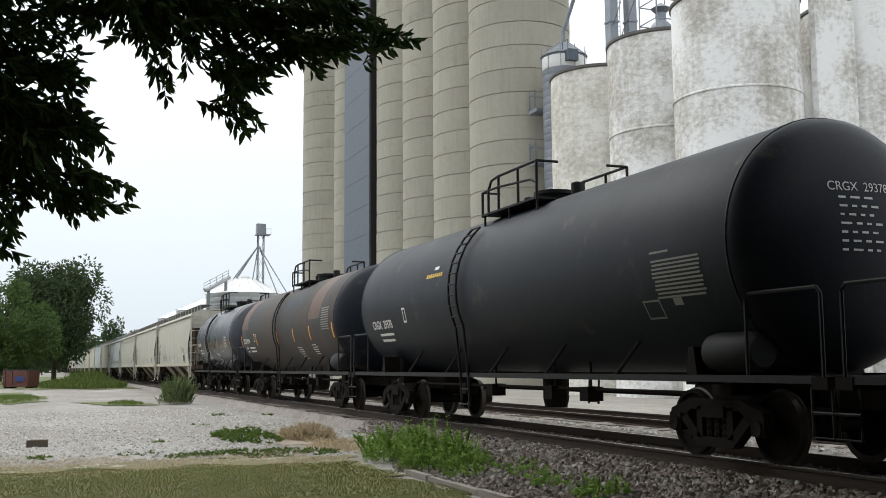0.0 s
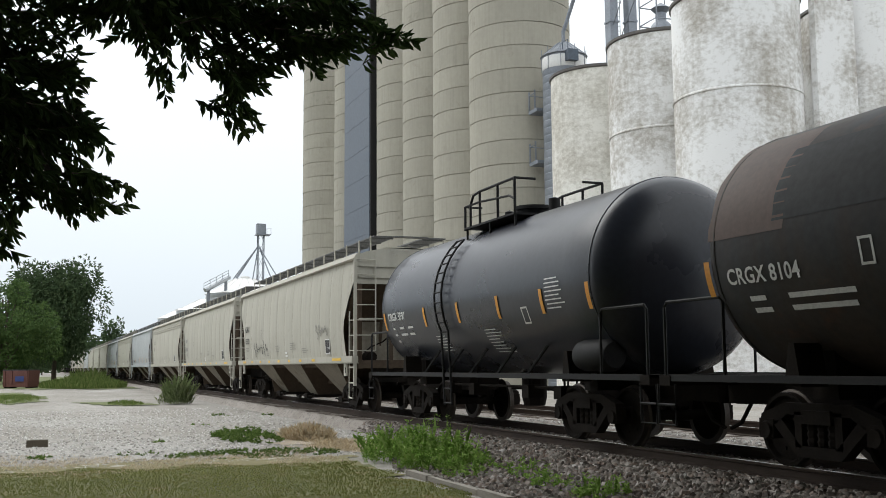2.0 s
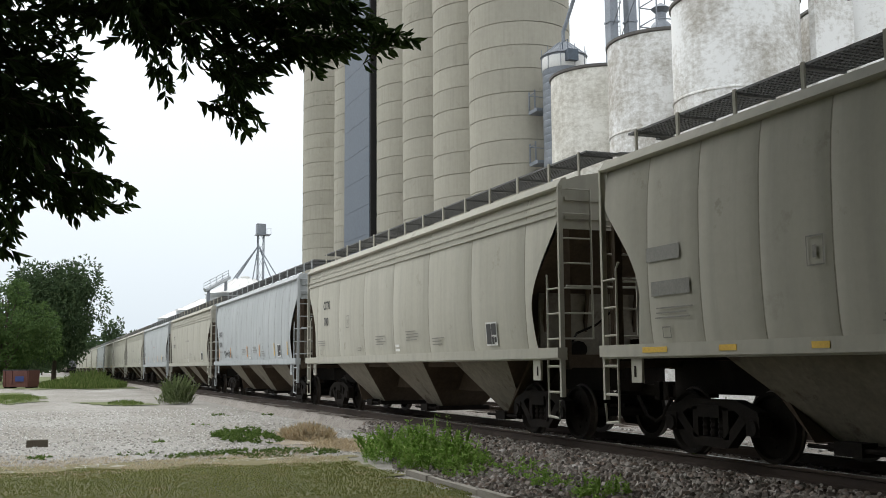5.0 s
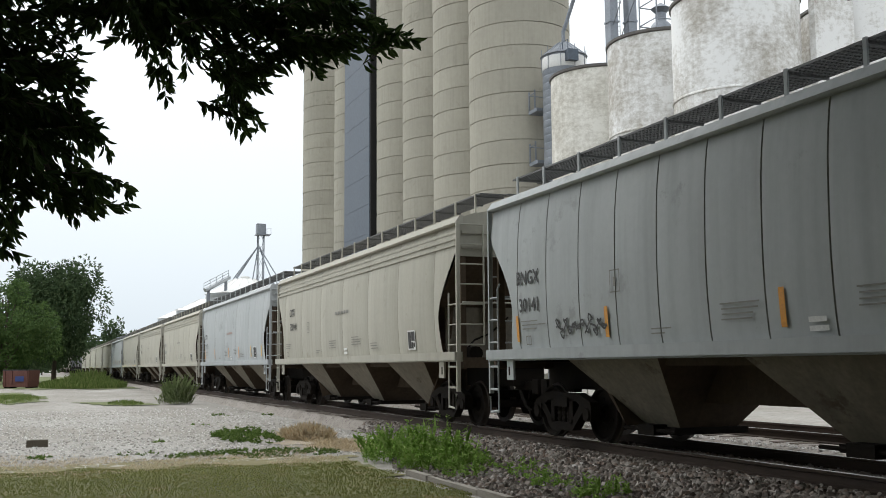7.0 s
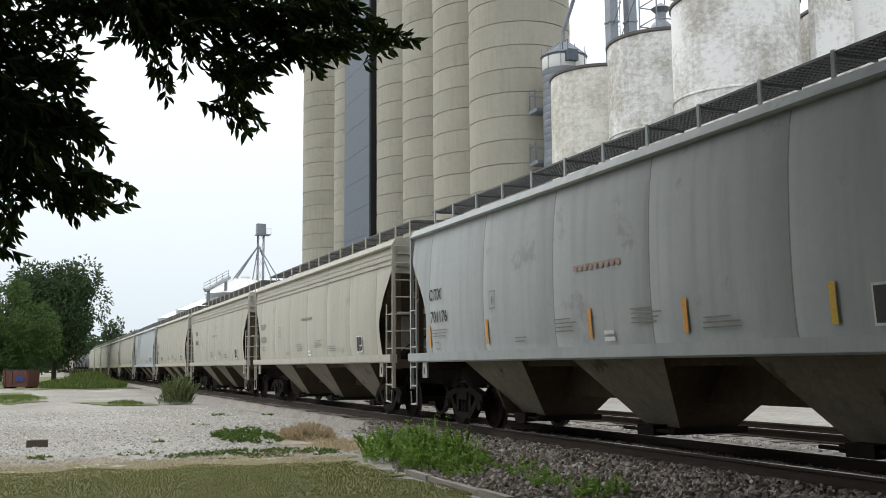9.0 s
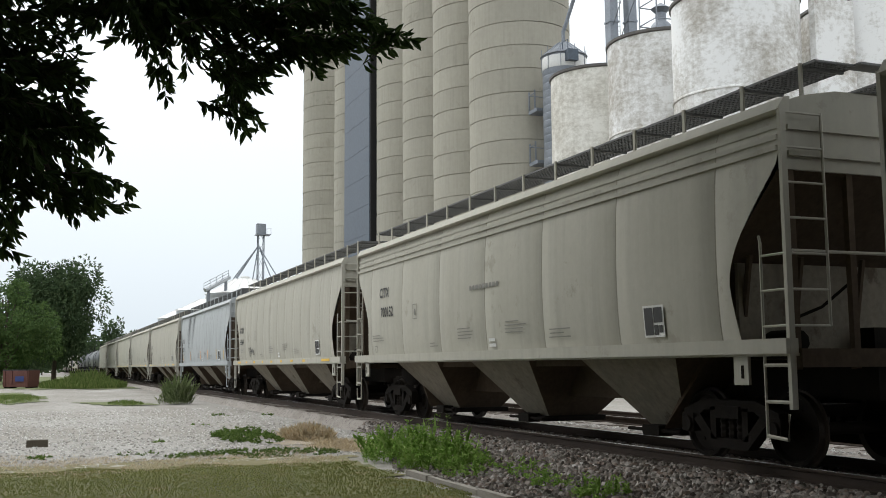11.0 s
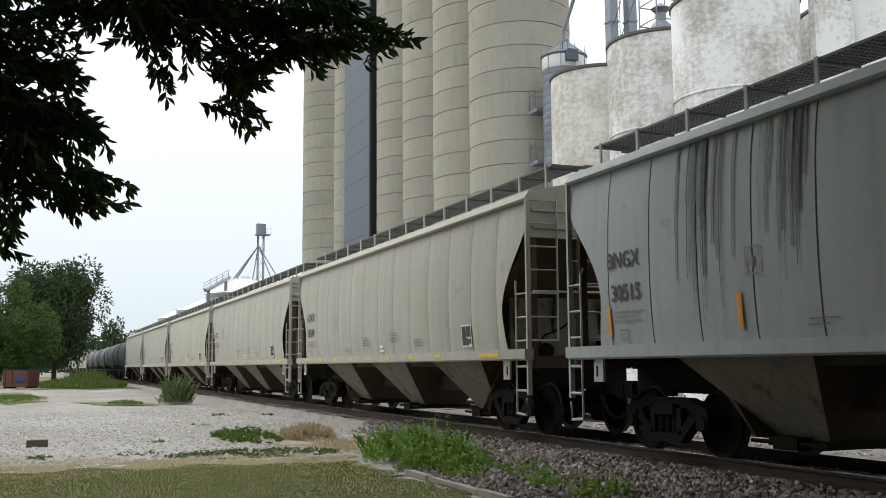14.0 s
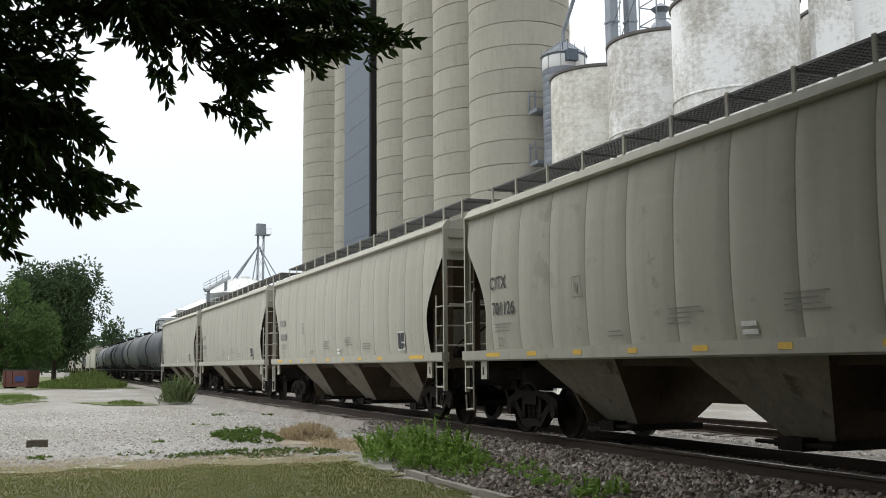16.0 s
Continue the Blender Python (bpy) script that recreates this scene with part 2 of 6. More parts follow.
TURF_DRY = island_mat("dry lawn blades", [(0.24, 0.24, 0.062), (0.31, 0.295, 0.09), (0.38, 0.345, 0.125)], 0.85, trans=0.3)
STONES = island_mat("ballast stones", [(0.09, 0.075, 0.065), (0.22, 0.195, 0.17), (0.34, 0.31, 0.28), (0.25, 0.19, 0.155), (0.52, 0.50, 0.47)], 0.9)
PALE_STONES = island_mat("limestone chips", [(0.26, 0.24, 0.21), (0.52, 0.50, 0.47), (0.78, 0.76, 0.72)], 0.9)
BRICKRED = mat("worn grey brown timber", (0.085, 0.070, 0.050), (0.125, 0.105, 0.078), 0.9, scale=6, fine=40, bump=0.4)


# ---- mesh helpers ----
def box(bm, x0, x1, y0, y1, z0, z1):
    v = [bm.verts.new((x, y, z)) for x in (x0, x1) for y in (y0, y1) for z in (z0, z1)]
    for f in ((0, 1, 3, 2), (4, 6, 7, 5), (0, 4, 5, 1), (2, 3, 7, 6), (0, 2, 6, 4), (1, 5, 7, 3)):
        bm.faces.new([v[i] for i in f])


def tube(bm, pts, r, seg=8, cap=True, r2=None):
    """A round bar through the points; r2: the radius at its end."""
    pts = [Vector(p) for p in pts]
    rings = []
    up = Vector((0.31, 0.17, 0.93))
    for i, p in enumerate(pts):
        d = (pts[min(i + 1, len(pts) - 1)] - pts[max(i - 1, 0)]).normalized()
        a = d.cross(up if abs(d.dot(up)) < 0.95 else Vector((1, 0, 0))).normalized()
        b = d.cross(a)
        rr = r if r2 is None else r + (r2 - r) * i / (len(pts) - 1)
        rings.append([bm.verts.new(p + (a * math.cos(2 * math.pi * k / seg) + b * math.sin(2 * math.pi * k / seg)) * rr) for k in range(seg)])
    for q, s in zip(rings, rings[1:]):
        for k in range(seg):
            bm.faces.new((q[k], q[(k + 1) % seg], s[(k + 1) % seg], s[k]))
    if cap:
        bm.faces.new(rings[0][::-1])
        bm.faces.new(rings[-1])


def lathe(bm, prof, seg=32, origin=(0, 0, 0), axis="Z"):
    """Turns (radius, height) pairs about an axis."""
    o = Vector(origin)
    rings = []
    for r, h in prof:
        ring = []
        for k in range(seg):
            a = 2 * math.pi * k / seg
            c, s = r * math.cos(a), r * math.sin(a)
            p = Vector((c, s, h)) if axis == "Z" else Vector((c, h, s)) if axis == "Y" else Vector((h, c, s))
            ring.append(bm.verts.new(o + p))
        rings.append(ring)
    for q, s in zip(rings, rings[1:]):
        for k in range(seg):
            bm.faces.new((q[k], q[(k + 1) % seg], s[(k + 1) % seg], s[k]))
    for ring, (r, h) in ((rings[0], prof[0]), (rings[-1], prof[-1])):
        if r > 1e-4:
            bm.faces.new(ring)


def prism(bm, outline, y0, y1):
    """An outline of (x, z) made solid between y0 and y1."""
    a = [bm.verts.new((x, y0, z)) for x, z in outline]
    b = [bm.verts.new((x, y1, z)) for x, z in outline]
    bm.faces.new(a)
    bm.faces.new(b[::-1])
    for i in range(len(a)):
        j = (i + 1) % len(a)
        bm.faces.new((a[i], b[i], b[j], a[j]))


def part(name, bm, material, parent, label="", smooth=False, bevel=0.0, place=None):
    """Links a bmesh, or a mesh that is shared, as one mesh object under a thing or part."""
    if isinstance(bm, bmesh.types.BMesh):
        if bevel:
            sharp_edges = [e for e in bm.edges if len(e.link_faces) == 2 and e.calc_face_angle(0) > 0.6]
            bmesh.ops.bevel(bm, geom=sharp_edges, offset=bevel, segments=1, affect="EDGES")
        bmesh.ops.recalc_face_normals(bm, faces=bm.faces)
        me = bpy.data.meshes.new(name)
        bm.to_mesh(me)
        bm.free()
        me.materials.append(material)
        if smooth:
            me.polygons.foreach_set("use_smooth", [True] * len(me.polygons))
            me.set_sharp_from_angle(angle=radians(38))
    else:
        me = bm
    ob = new(name, me)
    if parent:
        ob.parent = parent
    if place is not None:
        ob.matrix_basis = place
    if label:
        tagged(ob, label)
    return ob


def thing(name, label, category, group="", place=None):
    ob = new(name)
    ob.empty_display_size = 0.3
    if place is not None:
        ob.matrix_basis = place
    return tagged(ob, label, category, group)


def plain(name, verts, faces, material, smooth=False):
    me = bpy.data.meshes.new(name)
    me.from_pydata([tuple(v) for v in verts], [], faces)
    me.materials.append(material)
    if smooth:
        me.polygons.foreach_set("use_smooth", [True] * len(me.polygons))
    return me


def rnd(a, b):
    return random.uniform(a, b)


# ---- ground ----
G = -0.42


def ground_z(x, y):
    """Height of the yard's gentle swells."""
    return G + (0.03 * noise.noise((x * 0.13, y * 0.2, 3)) if -20 < y < -4 and -150 < x < 10 else 0)


def yard_z(x, y):
    """The same between the corners of the ground's mesh."""
    i, j = math.floor((x + 180) / 4), math.floor((y + 24) / 2)
    u, v = (x + 180) / 4 - i, (y + 24) / 2 - j
    xa, ya = -180 + 4 * i, -24 + 2 * j
    low = ground_z(xa, ya) * (1 - u) + ground_z(xa + 4, ya) * u
    high = ground_z(xa, ya + 2) * (1 - u) + ground_z(xa + 4, ya + 2) * u
    return low * (1 - v) + high * v


def ground_sheet():
    bm = bmesh.new()
    xs = [-2500, -900, -400, -250] + [-180 + 4 * i for i in range(46)] + [20, 60, 200, 900, 2500]
    ys = [-2500, -700, -200, -80, -40] + [-24 + 2 * i for i in range(40)] + [80, 150, 300, 900, 2500]
    rows = []
    for y in ys:
        rows.append([bm.verts.new((x, y, ground_z(x, y))) for x in xs])
    for a, b in zip(rows, rows[1:]):
        for i in range(len(xs) - 1):
            bm.faces.new((a[i], a[i + 1], b[i + 1], b[i]))
    tagged(part("ground", bm, GRAVEL, None, smooth=True), "pale crushed limestone yard and flat land", "ground", kind="structure")


def ballast_bed(name, yc, half, toe, x0, x1, near_toe):
    """Shouldered stone bed under a track."""
    bm = bmesh.new()
    sec = [(yc - 2.6, G - 0.03), (yc - 2.1, G + 0.07), (yc - half, -0.19), (yc - 0.72, -0.17), (yc, -0.18), (yc + 0.72, -0.17), (yc + half, -0.19), (yc + toe, G - 0.03)]
    xs = []
    x = x0
    while x < x1:
        xs.append(x)
        x += 0.45 if x > -45 else 2.0 if x > -110 else 12.0
    xs.append(x1)
    sub = []
    for (ya, za), (yb, zb) in zip(sec, sec[1:]):
        k = max(1, int(abs(yb - ya) / 0.35))
        sub += [(ya + (yb - ya) * i / k, za + (zb - za) * i / k) for i in range(k)]
    sub.append(sec[-1])
    def spread(x, y):
        return yc - half - (yc - half - y) * (near_toe(x) - half) / (2.6 - half) if y < yc - half else y

    rows = [[bm.verts.new((x, spread(x, y), z + (0.035 * noise.noise((x * 1.9, y * 1.9, 1)) if x > -110 else 0))) for y, z in sub] for x in xs]
    for a, b in zip(rows, rows[1:]):
        for i in range(len(sub) - 1):
            bm.faces.new((a[i], a[i + 1], b[i + 1], b[i]))
    return tagged(part(name, bm, BALLAST, None, smooth=True), "grey brown crushed stone bed under the rails", "ballast", kind="structure")


TRACK2 = 4.55
RX0, RX1 = -700.0, 60.0
RAIL_SEC = [(-0.07, -0.17), (0.07, -0.17), (0.07, -0.155), (0.012, -0.135), (0.010, -0.045), (0.036, -0.035), (0.036, -0.006), (0.028, 0.0), (-0.028, 0.0), (-0.036, -0.006), (-0.036, -0.035), (-0.010, -0.045), (-0.012, -0.135), (-0.07, -0.155)]


def track(yc, label):
    t = thing("railway_track", label, "railway track", "parallel tracks", pose(0, yc, 0))
    for side in (-1, 1):
        bm = bmesh.new()
        y0 = side * 0.755
        a = [bm.verts.new((RX0, y0 + y, z)) for y, z in RAIL_SEC]
        b = [bm.verts.new((RX1, y0 + y, z)) for y, z in RAIL_SEC]
        for i in range(len(a)):
            j = (i + 1) % len(a)
            bm.faces.new((a[i], b[i], b[j], a[j]))
        rail = part("rail", bm, RAIL_SIDE, t, "rusted steel rail with a worn top")
        bm = bmesh.new()
        box(bm, RX0, RX1, y0 - 0.03, y0 + 0.03, 0.0005, 0.004)
        part("rail_head", bm, RAIL_TOP, rail, "polished running surface")
    return t


def ties(t, x0, x1, far_x):
    bm = bmesh.new()
    box(bm, -0.115, 0.115, -1.3, 1.3, -0.32, -0.168)
    bmesh.ops.bevel(bm, geom=bm.edges[:], offset=0.012, segments=1, affect="EDGES")
    me = bpy.data.meshes.new("tie")
    bm.to_mesh(me)
    bm.free()
    me.materials.append(TIE)
    x = x0
    while x < x1:
        part("tie", me, None, t, place=pose(x + rnd(-0.03, 0.03), rnd(-0.05, 0.05), rnd(-0.012, 0.006), 0, 0, rnd(-1.2, 1.2)))
        x += 0.54
    bm = bmesh.new()
    x = far_x
    while x < x0:
        box(bm, x - 0.115, x + 0.115, -1.3, 1.3, -0.32, -0.168)
        x += 0.54
    tagged(part("far_ties", bm, TIE, t), "creosoted sleepers further along the track", kind="stuff")


# ---- rolling stock ----
def wheelset_mesh():
    bm = bmesh.new()
    for s in (-1, 1):
        lathe(bm, [(0.07, s * 0.60), (0.11, s * 0.62), (0.13, s * 0.66), (0.36, s * 0.70), (0.40, s * 0.67), (0.495, s * 0.675), (0.49, s * 0.70), (0.462, s * 0.715), (0.455, s * 0.80), (0.41, s * 0.80), (0.38, s * 0.745), (0.16, s * 0.75), (0.12, s * 0.80), (0.08, s * 0.80)], 28, axis="Y")
    lathe(bm, [(0.08, -0.66), (0.08, 0.66)], 12, axis="Y")
    for s in (-1, 1):
        lathe(bm, [(0.07, s * 0.80), (0.07, s * 1.05)], 10, axis="Y")
        for k in range(6):
            a = 2 * math.pi * k / 6
            box(bm, 0.25 * math.cos(a) - 0.02, 0.25 * math.cos(a) + 0.02, s * 0.74 - 0.02, s * 0.74 + 0.02, 0.25 * math.sin(a) - 0.02, 0.25 * math.sin(a) + 0.02)
    bmesh.ops.recalc_face_normals(bm, faces=bm.faces)
    me = bpy.data.meshes.new("wheelset")
    bm.to_mesh(me)
    bm.free()
    me.materials.append(IRON)
    me.materials.append(TREAD)
    for p in me.polygons:
        c = p.center
        rr = math.hypot(c.x, c.z)
        if rr > 0.44:
            p.material_index = 1
    me.polygons.foreach_set("use_smooth", [True] * len(me.polygons))
    me.set_sharp_from_angle(angle=radians(35))
    return me


def side_frame_mesh():
    bm = bmesh.new()
    for s in (-1, 1):
        y0, y1 = (s * 0.93, s * 1.09)
        y0, y1 = min(y0, y1), max(y0, y1)
        prism(bm, [(-1.02, 0.52), (-0.98, 0.66), (-0.55, 0.80), (0.55, 0.80), (0.98, 0.66), (1.02, 0.52), (0.80, 0.50), (0.52, 0.66), (-0.52, 0.66), (-0.80, 0.50)], y0, y1)
        prism(bm, [(-0.80, 0.56), (-0.62, 0.60), (-0.30, 0.30), (0.30, 0.30), (0.62, 0.60), (0.80, 0.56), (0.36, 0.17), (-0.36, 0.17)], y0, y1)
        for x in (-0.33, 0.33):
            box(bm, x - 0.06, x + 0.06, y0, y1, 0.28, 0.70)
        for x in (-0.89, 0.89):
            box(bm, x - 0.13, x + 0.13, y0 - 0.01, y1 + 0.01, 0.36, 0.60)
            lathe(bm, [(0.01, s * 1.12), (0.10, s * 1.13), (0.115, s * 1.10), (0.115, s * 1.0)], 14, origin=(x, 0, 0.457), axis="Y")
        for x in (-0.17, 0.0, 0.17):
            lathe(bm, [(0.07, 0.31), (0.08, 0.36), (0.065, 0.40), (0.08, 0.44), (0.065, 0.48), (0.08, 0.52), (0.065, 0.56)], 8, origin=(x, s * 1.0, 0))
    box(bm, -0.24, 0.24, -1.12, 1.12, 0.56, 0.72)
    lathe(bm, [(0.22, 0.70), (0.22, 0.86)], 16)
    for x in (-0.5, 0.5):
        tube(bm, [(x, -0.85, 0.42), (x, 0.85, 0.42)], 0.05)
    bmesh.ops.recalc_face_normals(bm, faces=bm.faces)
    me = bpy.data.meshes.new("side_frames")
    bm.to_mesh(me)
    bm.free()
    me.materials.append(IRON)
    return me


WHEELSET, SIDE_FRAMES = wheelset_mesh(), side_frame_mesh()


def truck(car, x):
    tr = part("truck", SIDE_FRAMES, None, car, "cast iron bogie with coil springs", place=pose(x, 0, 0))
    for dx in (-0.89, 0.89):
        part("wheelset", WHEELSET, None, tr, "steel wheels with worn treads", place=pose(dx, 0, 0.457))


def coupler(car, s, x_in, x_out):
    bm = bmesh.new()
    box(bm, min(s * x_in, s * x_out), max(s * x_in, s * x_out), -0.09, 0.09, 0.76, 0.94)
    box(bm, min(s * (x_out - 0.22), s * (x_out + 0.03)), max(s * (x_out - 0.22), s * (x_out + 0.03)), -0.17, 0.17, 0.70, 0.99)
    tube(bm, [(s * (x_out - 0.5), -0.3, 0.75), (s * (x_out - 0.25), -0.3, 0.45), (s * x_out, -0.28, 0.36)], 0.03)
    part("coupler", bm, IRON, car, bevel=0.02)


HOP_PROF = [(1.30, 1.555), (1.42, 1.575), (1.6, 1.592), (1.9, 1.61), (2.2, 1.62), (2.5, 1.622), (2.8, 1.618), (3.1, 1.61), (3.4, 1.598), (3.7, 1.575), (3.95, 1.545), (4.12, 1.515), (4.26, 1.485)]


HOP_FINE = sorted(HOP_PROF + [(z / 100, None) for z in range(205, 360, 11)], key=lambda p: p[0])


def hop_y(z):
    for (za, ya), (zb, yb) in zip(HOP_PROF, HOP_PROF[1:]):
        if z <= zb:
            return ya + (yb - ya) * (z - za) / (zb - za)
    return HOP_PROF[-1][1]


def hop_end(z):
    """How far the side sheet reaches at height z: full at the top, scooped back below."""
    if z > 3.55:
        return 8.62
    if z > 2.0:
        u = (3.55 - z) / 1.55
        return 8.62 - 1.18 * math.sin(u * math.pi / 2) ** 1.2
    return 7.44 + 0.16 * (2.0 - z) / 0.7


def side_sheet(panels, groove, ribs, pillow):
    bm = bmesh.new()
    pitch = 14.4 / panels
    for s in (-1, 1):
        cols = []
        xs = []
        for k in range(panels + 1):
            x = -7.2 + k * pitch
            xs += [(x - 0.014, 0), (x, -1), (x + 0.014, 0)]
            if k < panels:
                xs += [(x + pitch * 0.25, 0.7), (x + pitch * 0.5, 1), (x + pitch * 0.75, 0.7)]
        prof = [(z, hop_y(z)) for z, _ in HOP_FINE]
        for x, w in [(None, -1)] + xs + [(None, 1)]:
            col = []
            for z, y in prof:
                if x is None:
                    xx = w * hop_end(z)
                    off = 0
                else:
                    xx = x
                    off = groove * w if w < 0 else pillow * w * math.sin((z - 1.3) / 2.96 * math.pi) * (0.6 + 0.8 * noise.noise((x * 0.8, z * 0.7, s * 3.0)))
                if ribs and z > 3.65:
                    off += 0.018 * (1 if int((z - 3.65) / 0.1) % 2 else -0.3)
                col.append(bm.verts.new((xx, s * (y + off), z)))
            cols.append(col)
        for a, b in zip(cols, cols[1:]):
            for i in range(len(prof) - 1):
                f = bm.faces.new((a[i], b[i], b[i + 1], a[i + 1]))
                if abs(a[i].co.x - b[i].co.x) < 0.02:
                    f.material_index = 1
    return bm


def lifted(z):
    """Body heights: sill at 1.38, eaves at 4.36."""
    return 1.38 + (z - 1.14) * 0.94 if z > 1.14 else z if z < 0.36 else 0.36 + (z - 0.36) * 1.3077


def hopper_car(label, paint, panels=12, ribs=False, tape=None, groove=0.012, pillow=0.014):
    car = thing("hopper_car", label, "railway car", "freight train")
    sheet = part("side_sheet", side_sheet(panels, groove, ribs, pillow), paint, car, smooth=True)
    sheet.data.materials.append(SEAM_GREY if paint is BLUEGREY else SEAM_BEIGE)
    # roof, ends and floor slopes
    bm = bmesh.new()
    sec = [(-1.50, 4.27), (-1.2, 4.38), (-0.7, 4.48), (0, 4.52), (0.7, 4.48), (1.2, 4.38), (1.50, 4.27)]
    a = [bm.verts.new((-8.6, y, z)) for y, z in sec]
    b = [bm.verts.new((8.6, y, z)) for y, z in sec]
    for i in range(len(sec) - 1):
        bm.faces.new((a[i], b[i], b[i + 1], a[i + 1]))
    part("roof", bm, paint, car, smooth=True)
    for s in (-1, 1):
        bm = bmesh.new()
        prof = [(-1.49, 3.42), (1.49, 3.42), (1.57, 3.7), (1.50, 4.27), (1.2, 4.38), (0.7, 4.48), (-0.7, 4.48), (-1.2, 4.38), (-1.50, 4.27), (-1.57, 3.7)]
        f = [bm.verts.new((s * 8.63, y, z)) for y, z in prof]
        g = [bm.verts.new((s * 8.57, y, z)) for y, z in prof]
        bm.faces.new(f)
        bm.faces.new(g[::-1])
        for i in range(len(f)):
            j = (i + 1) % len(f)
            bm.faces.new((f[i], f[j], g[j], g[i]))
        for z in (3.62, 3.95):
            box(bm, min(s * 8.62, s * 8.68), max(s * 8.62, s * 8.68), -1.46, 1.46, z - 0.03, z + 0.03)
        part("end_panel", bm, paint, car)
        bm = bmesh.new()
        pts = [(8.6, 3.44), (7.25, 2.35), (5.7, 1.15)]
        for (xa, za), (xb, zb) in zip(pts, pts[1:]):
            q = [bm.verts.new(p) for p in ((s * xa, -1.56, za), (s * xb, -1.56, zb), (s * xb, 1.56, zb), (s * xa, 1.56, za))]
            bm.faces.new(q)
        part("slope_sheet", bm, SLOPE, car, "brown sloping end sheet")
        bm = bmesh.new()
        box(bm, min(s * 7.27, s * 7.33), max(s * 7.27, s * 7.33), -1.40, 1.40, 1.17, 2.36)
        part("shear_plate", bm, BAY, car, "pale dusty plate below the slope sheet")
        # end posts, brace and platform
        for y, xo, w in ((-1.42, 8.56, 0.06), (1.42, 8.56, 0.06), (-0.5, 8.52, 0.045), (0.5, 8.52, 0.045)):
            bm = bmesh.new()
            box(bm, s * xo - 0.05, s * xo + 0.05, y - w, y + w, 1.0, 3.45)
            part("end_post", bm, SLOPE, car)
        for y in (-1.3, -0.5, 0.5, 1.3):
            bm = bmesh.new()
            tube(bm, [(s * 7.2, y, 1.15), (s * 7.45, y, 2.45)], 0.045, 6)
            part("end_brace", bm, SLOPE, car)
        bm = bmesh.new()
        tube(bm, [(s * 8.66, -1.46, 2.40), (s * 8.66, 1.46, 2.40)], 0.022, 6)
        part("grab_rail", bm, paint, car, smooth=True)
        bm = bmesh.new()
        box(bm, min(s * 6.0, s * 8.75), max(s * 6.0, s * 8.75), -0.35, 0.35, 0.72, 1.09)
        part("draft_sill", bm, IRON, car)
        bm = bmesh.new()
        box(bm, min(s * 8.5, s * 8.8), max(s * 8.5, s * 8.8), -1.49, 1.49, 1.02, 1.20)
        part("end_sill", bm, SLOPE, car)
        bm = bmesh.new()
        box(bm, min(s * 7.4, s * 8.495), max(s * 7.4, s * 8.495), -1.45, 1.45, 1.10, 1.16)
        part("end_deck", bm, IRON, car)
        bm = bmesh.new()
        tube(bm, [(s * 7.3, -0.9, 1.3), (s * 7.9, -0.9, 1.3)], 0.16, 10)
        part("brake_reservoir", bm, IRON, car, smooth=True)
        bm = bmesh.new()
        box(bm, s * 7.55 - 0.2, s * 7.55 + 0.2, 0.4, 0.9, 1.16, 1.5)
        part("valve_box", bm, IRON, car)
        bm = bmesh.new()
        tube(bm, [(s * 8.3, -0.3, 2.1), (s * 8.0, -0.6, 1.75), (s * 7.8, -0.9, 1.6), (s * 8.3, -1.2, 1.45)], 0.022, 6)
        part("brake_hose", bm, IRON, car, smooth=True)
        coupler(car, s, 8.0, 9.17)
        for side in (-1, 1):
            y = side * 1.62
            # corner post with rungs to a side rail and to an end rail
            xe, xi = s * 8.72, s * 8.20
            bm = bmesh.new()
            tube(bm, [(xi, y, 0.40), (xi, y, 2.52), (xi - s * 0.06, y - side * 0.02, 2.62)], 0.019, 6)
            tube(bm, [(xi, y, 0.42), (xe - s * 0.08, y, 0.40), (xe - s * 0.04, y, 0.62)], 0.019, 6)
            for z in (0.72, 1.04, 1.48, 1.92, 2.36):
                tube(bm, [(xi, y, z), (xe, y - side * 0.02, z)], 0.017, 6)
            part("ladder", bm, paint, car, "painted steel side ladder", smooth=True)
            bm = bmesh.new()
            box(bm, xe - 0.035, xe + 0.035, side * 1.58 - 0.04, side * 1.58 + 0.04, 0.66, 4.18)
            tube(bm, [(xe, side * 1.0, 1.48), (xe, side * 1.0, 4.14)], 0.02, 6)
            end_ladder = part("end_ladder", bm, paint, car)
            for z in (1.48, 1.92, 2.36, 2.80, 3.24, 3.68, 4.12):
                bm = bmesh.new()
                tube(bm, [(xe, side * 1.58, z), (xe, side * 1.0, z)], 0.017, 6)
                part("rung", bm, paint, end_ladder)
            bm = bmesh.new()
            box(bm, s * 7.62 - 0.17, s * 7.62 + 0.17, side * 1.585 - 0.02, side * 1.585 + 0.02, 0.86, 1.20)
            plate = part("jacking_plate", bm, paint, car, bevel=0.012)
            bm = bmesh.new()
            box(bm, s * 7.66 - 0.03, s * 7.66 + 0.03, side * 1.585 - 0.026, side * 1.585 + 0.026, 0.92, 1.04)
            part("slot", bm, IRON, plate, "dark oval slot", bevel=0.012)
    for s in (-1, 1):
        bm = bmesh.new()
        sec = [(1.46, 4.12), (1.60, 4.12), (1.63, 4.15), (1.53, 4.31), (1.44, 4.33)]
        ends = [[bm.verts.new((x, s * y, z)) for y, z in sec] for x in (-8.72, 8.72)]
        for k in range(5):
            bm.faces.new((ends[0][k], ends[0][(k + 1) % 5], ends[1][(k + 1) % 5], ends[1][k]))
        bm.faces.new(ends[0])
        bm.faces.new(ends[1])
        part("top_chord", bm, paint, car)
    bm = bmesh.new()
    box(bm, -6.2, 6.2, -0.25, 0.25, 0.62, 1.05)
    part("centre_sill", bm, SLOPE, car)
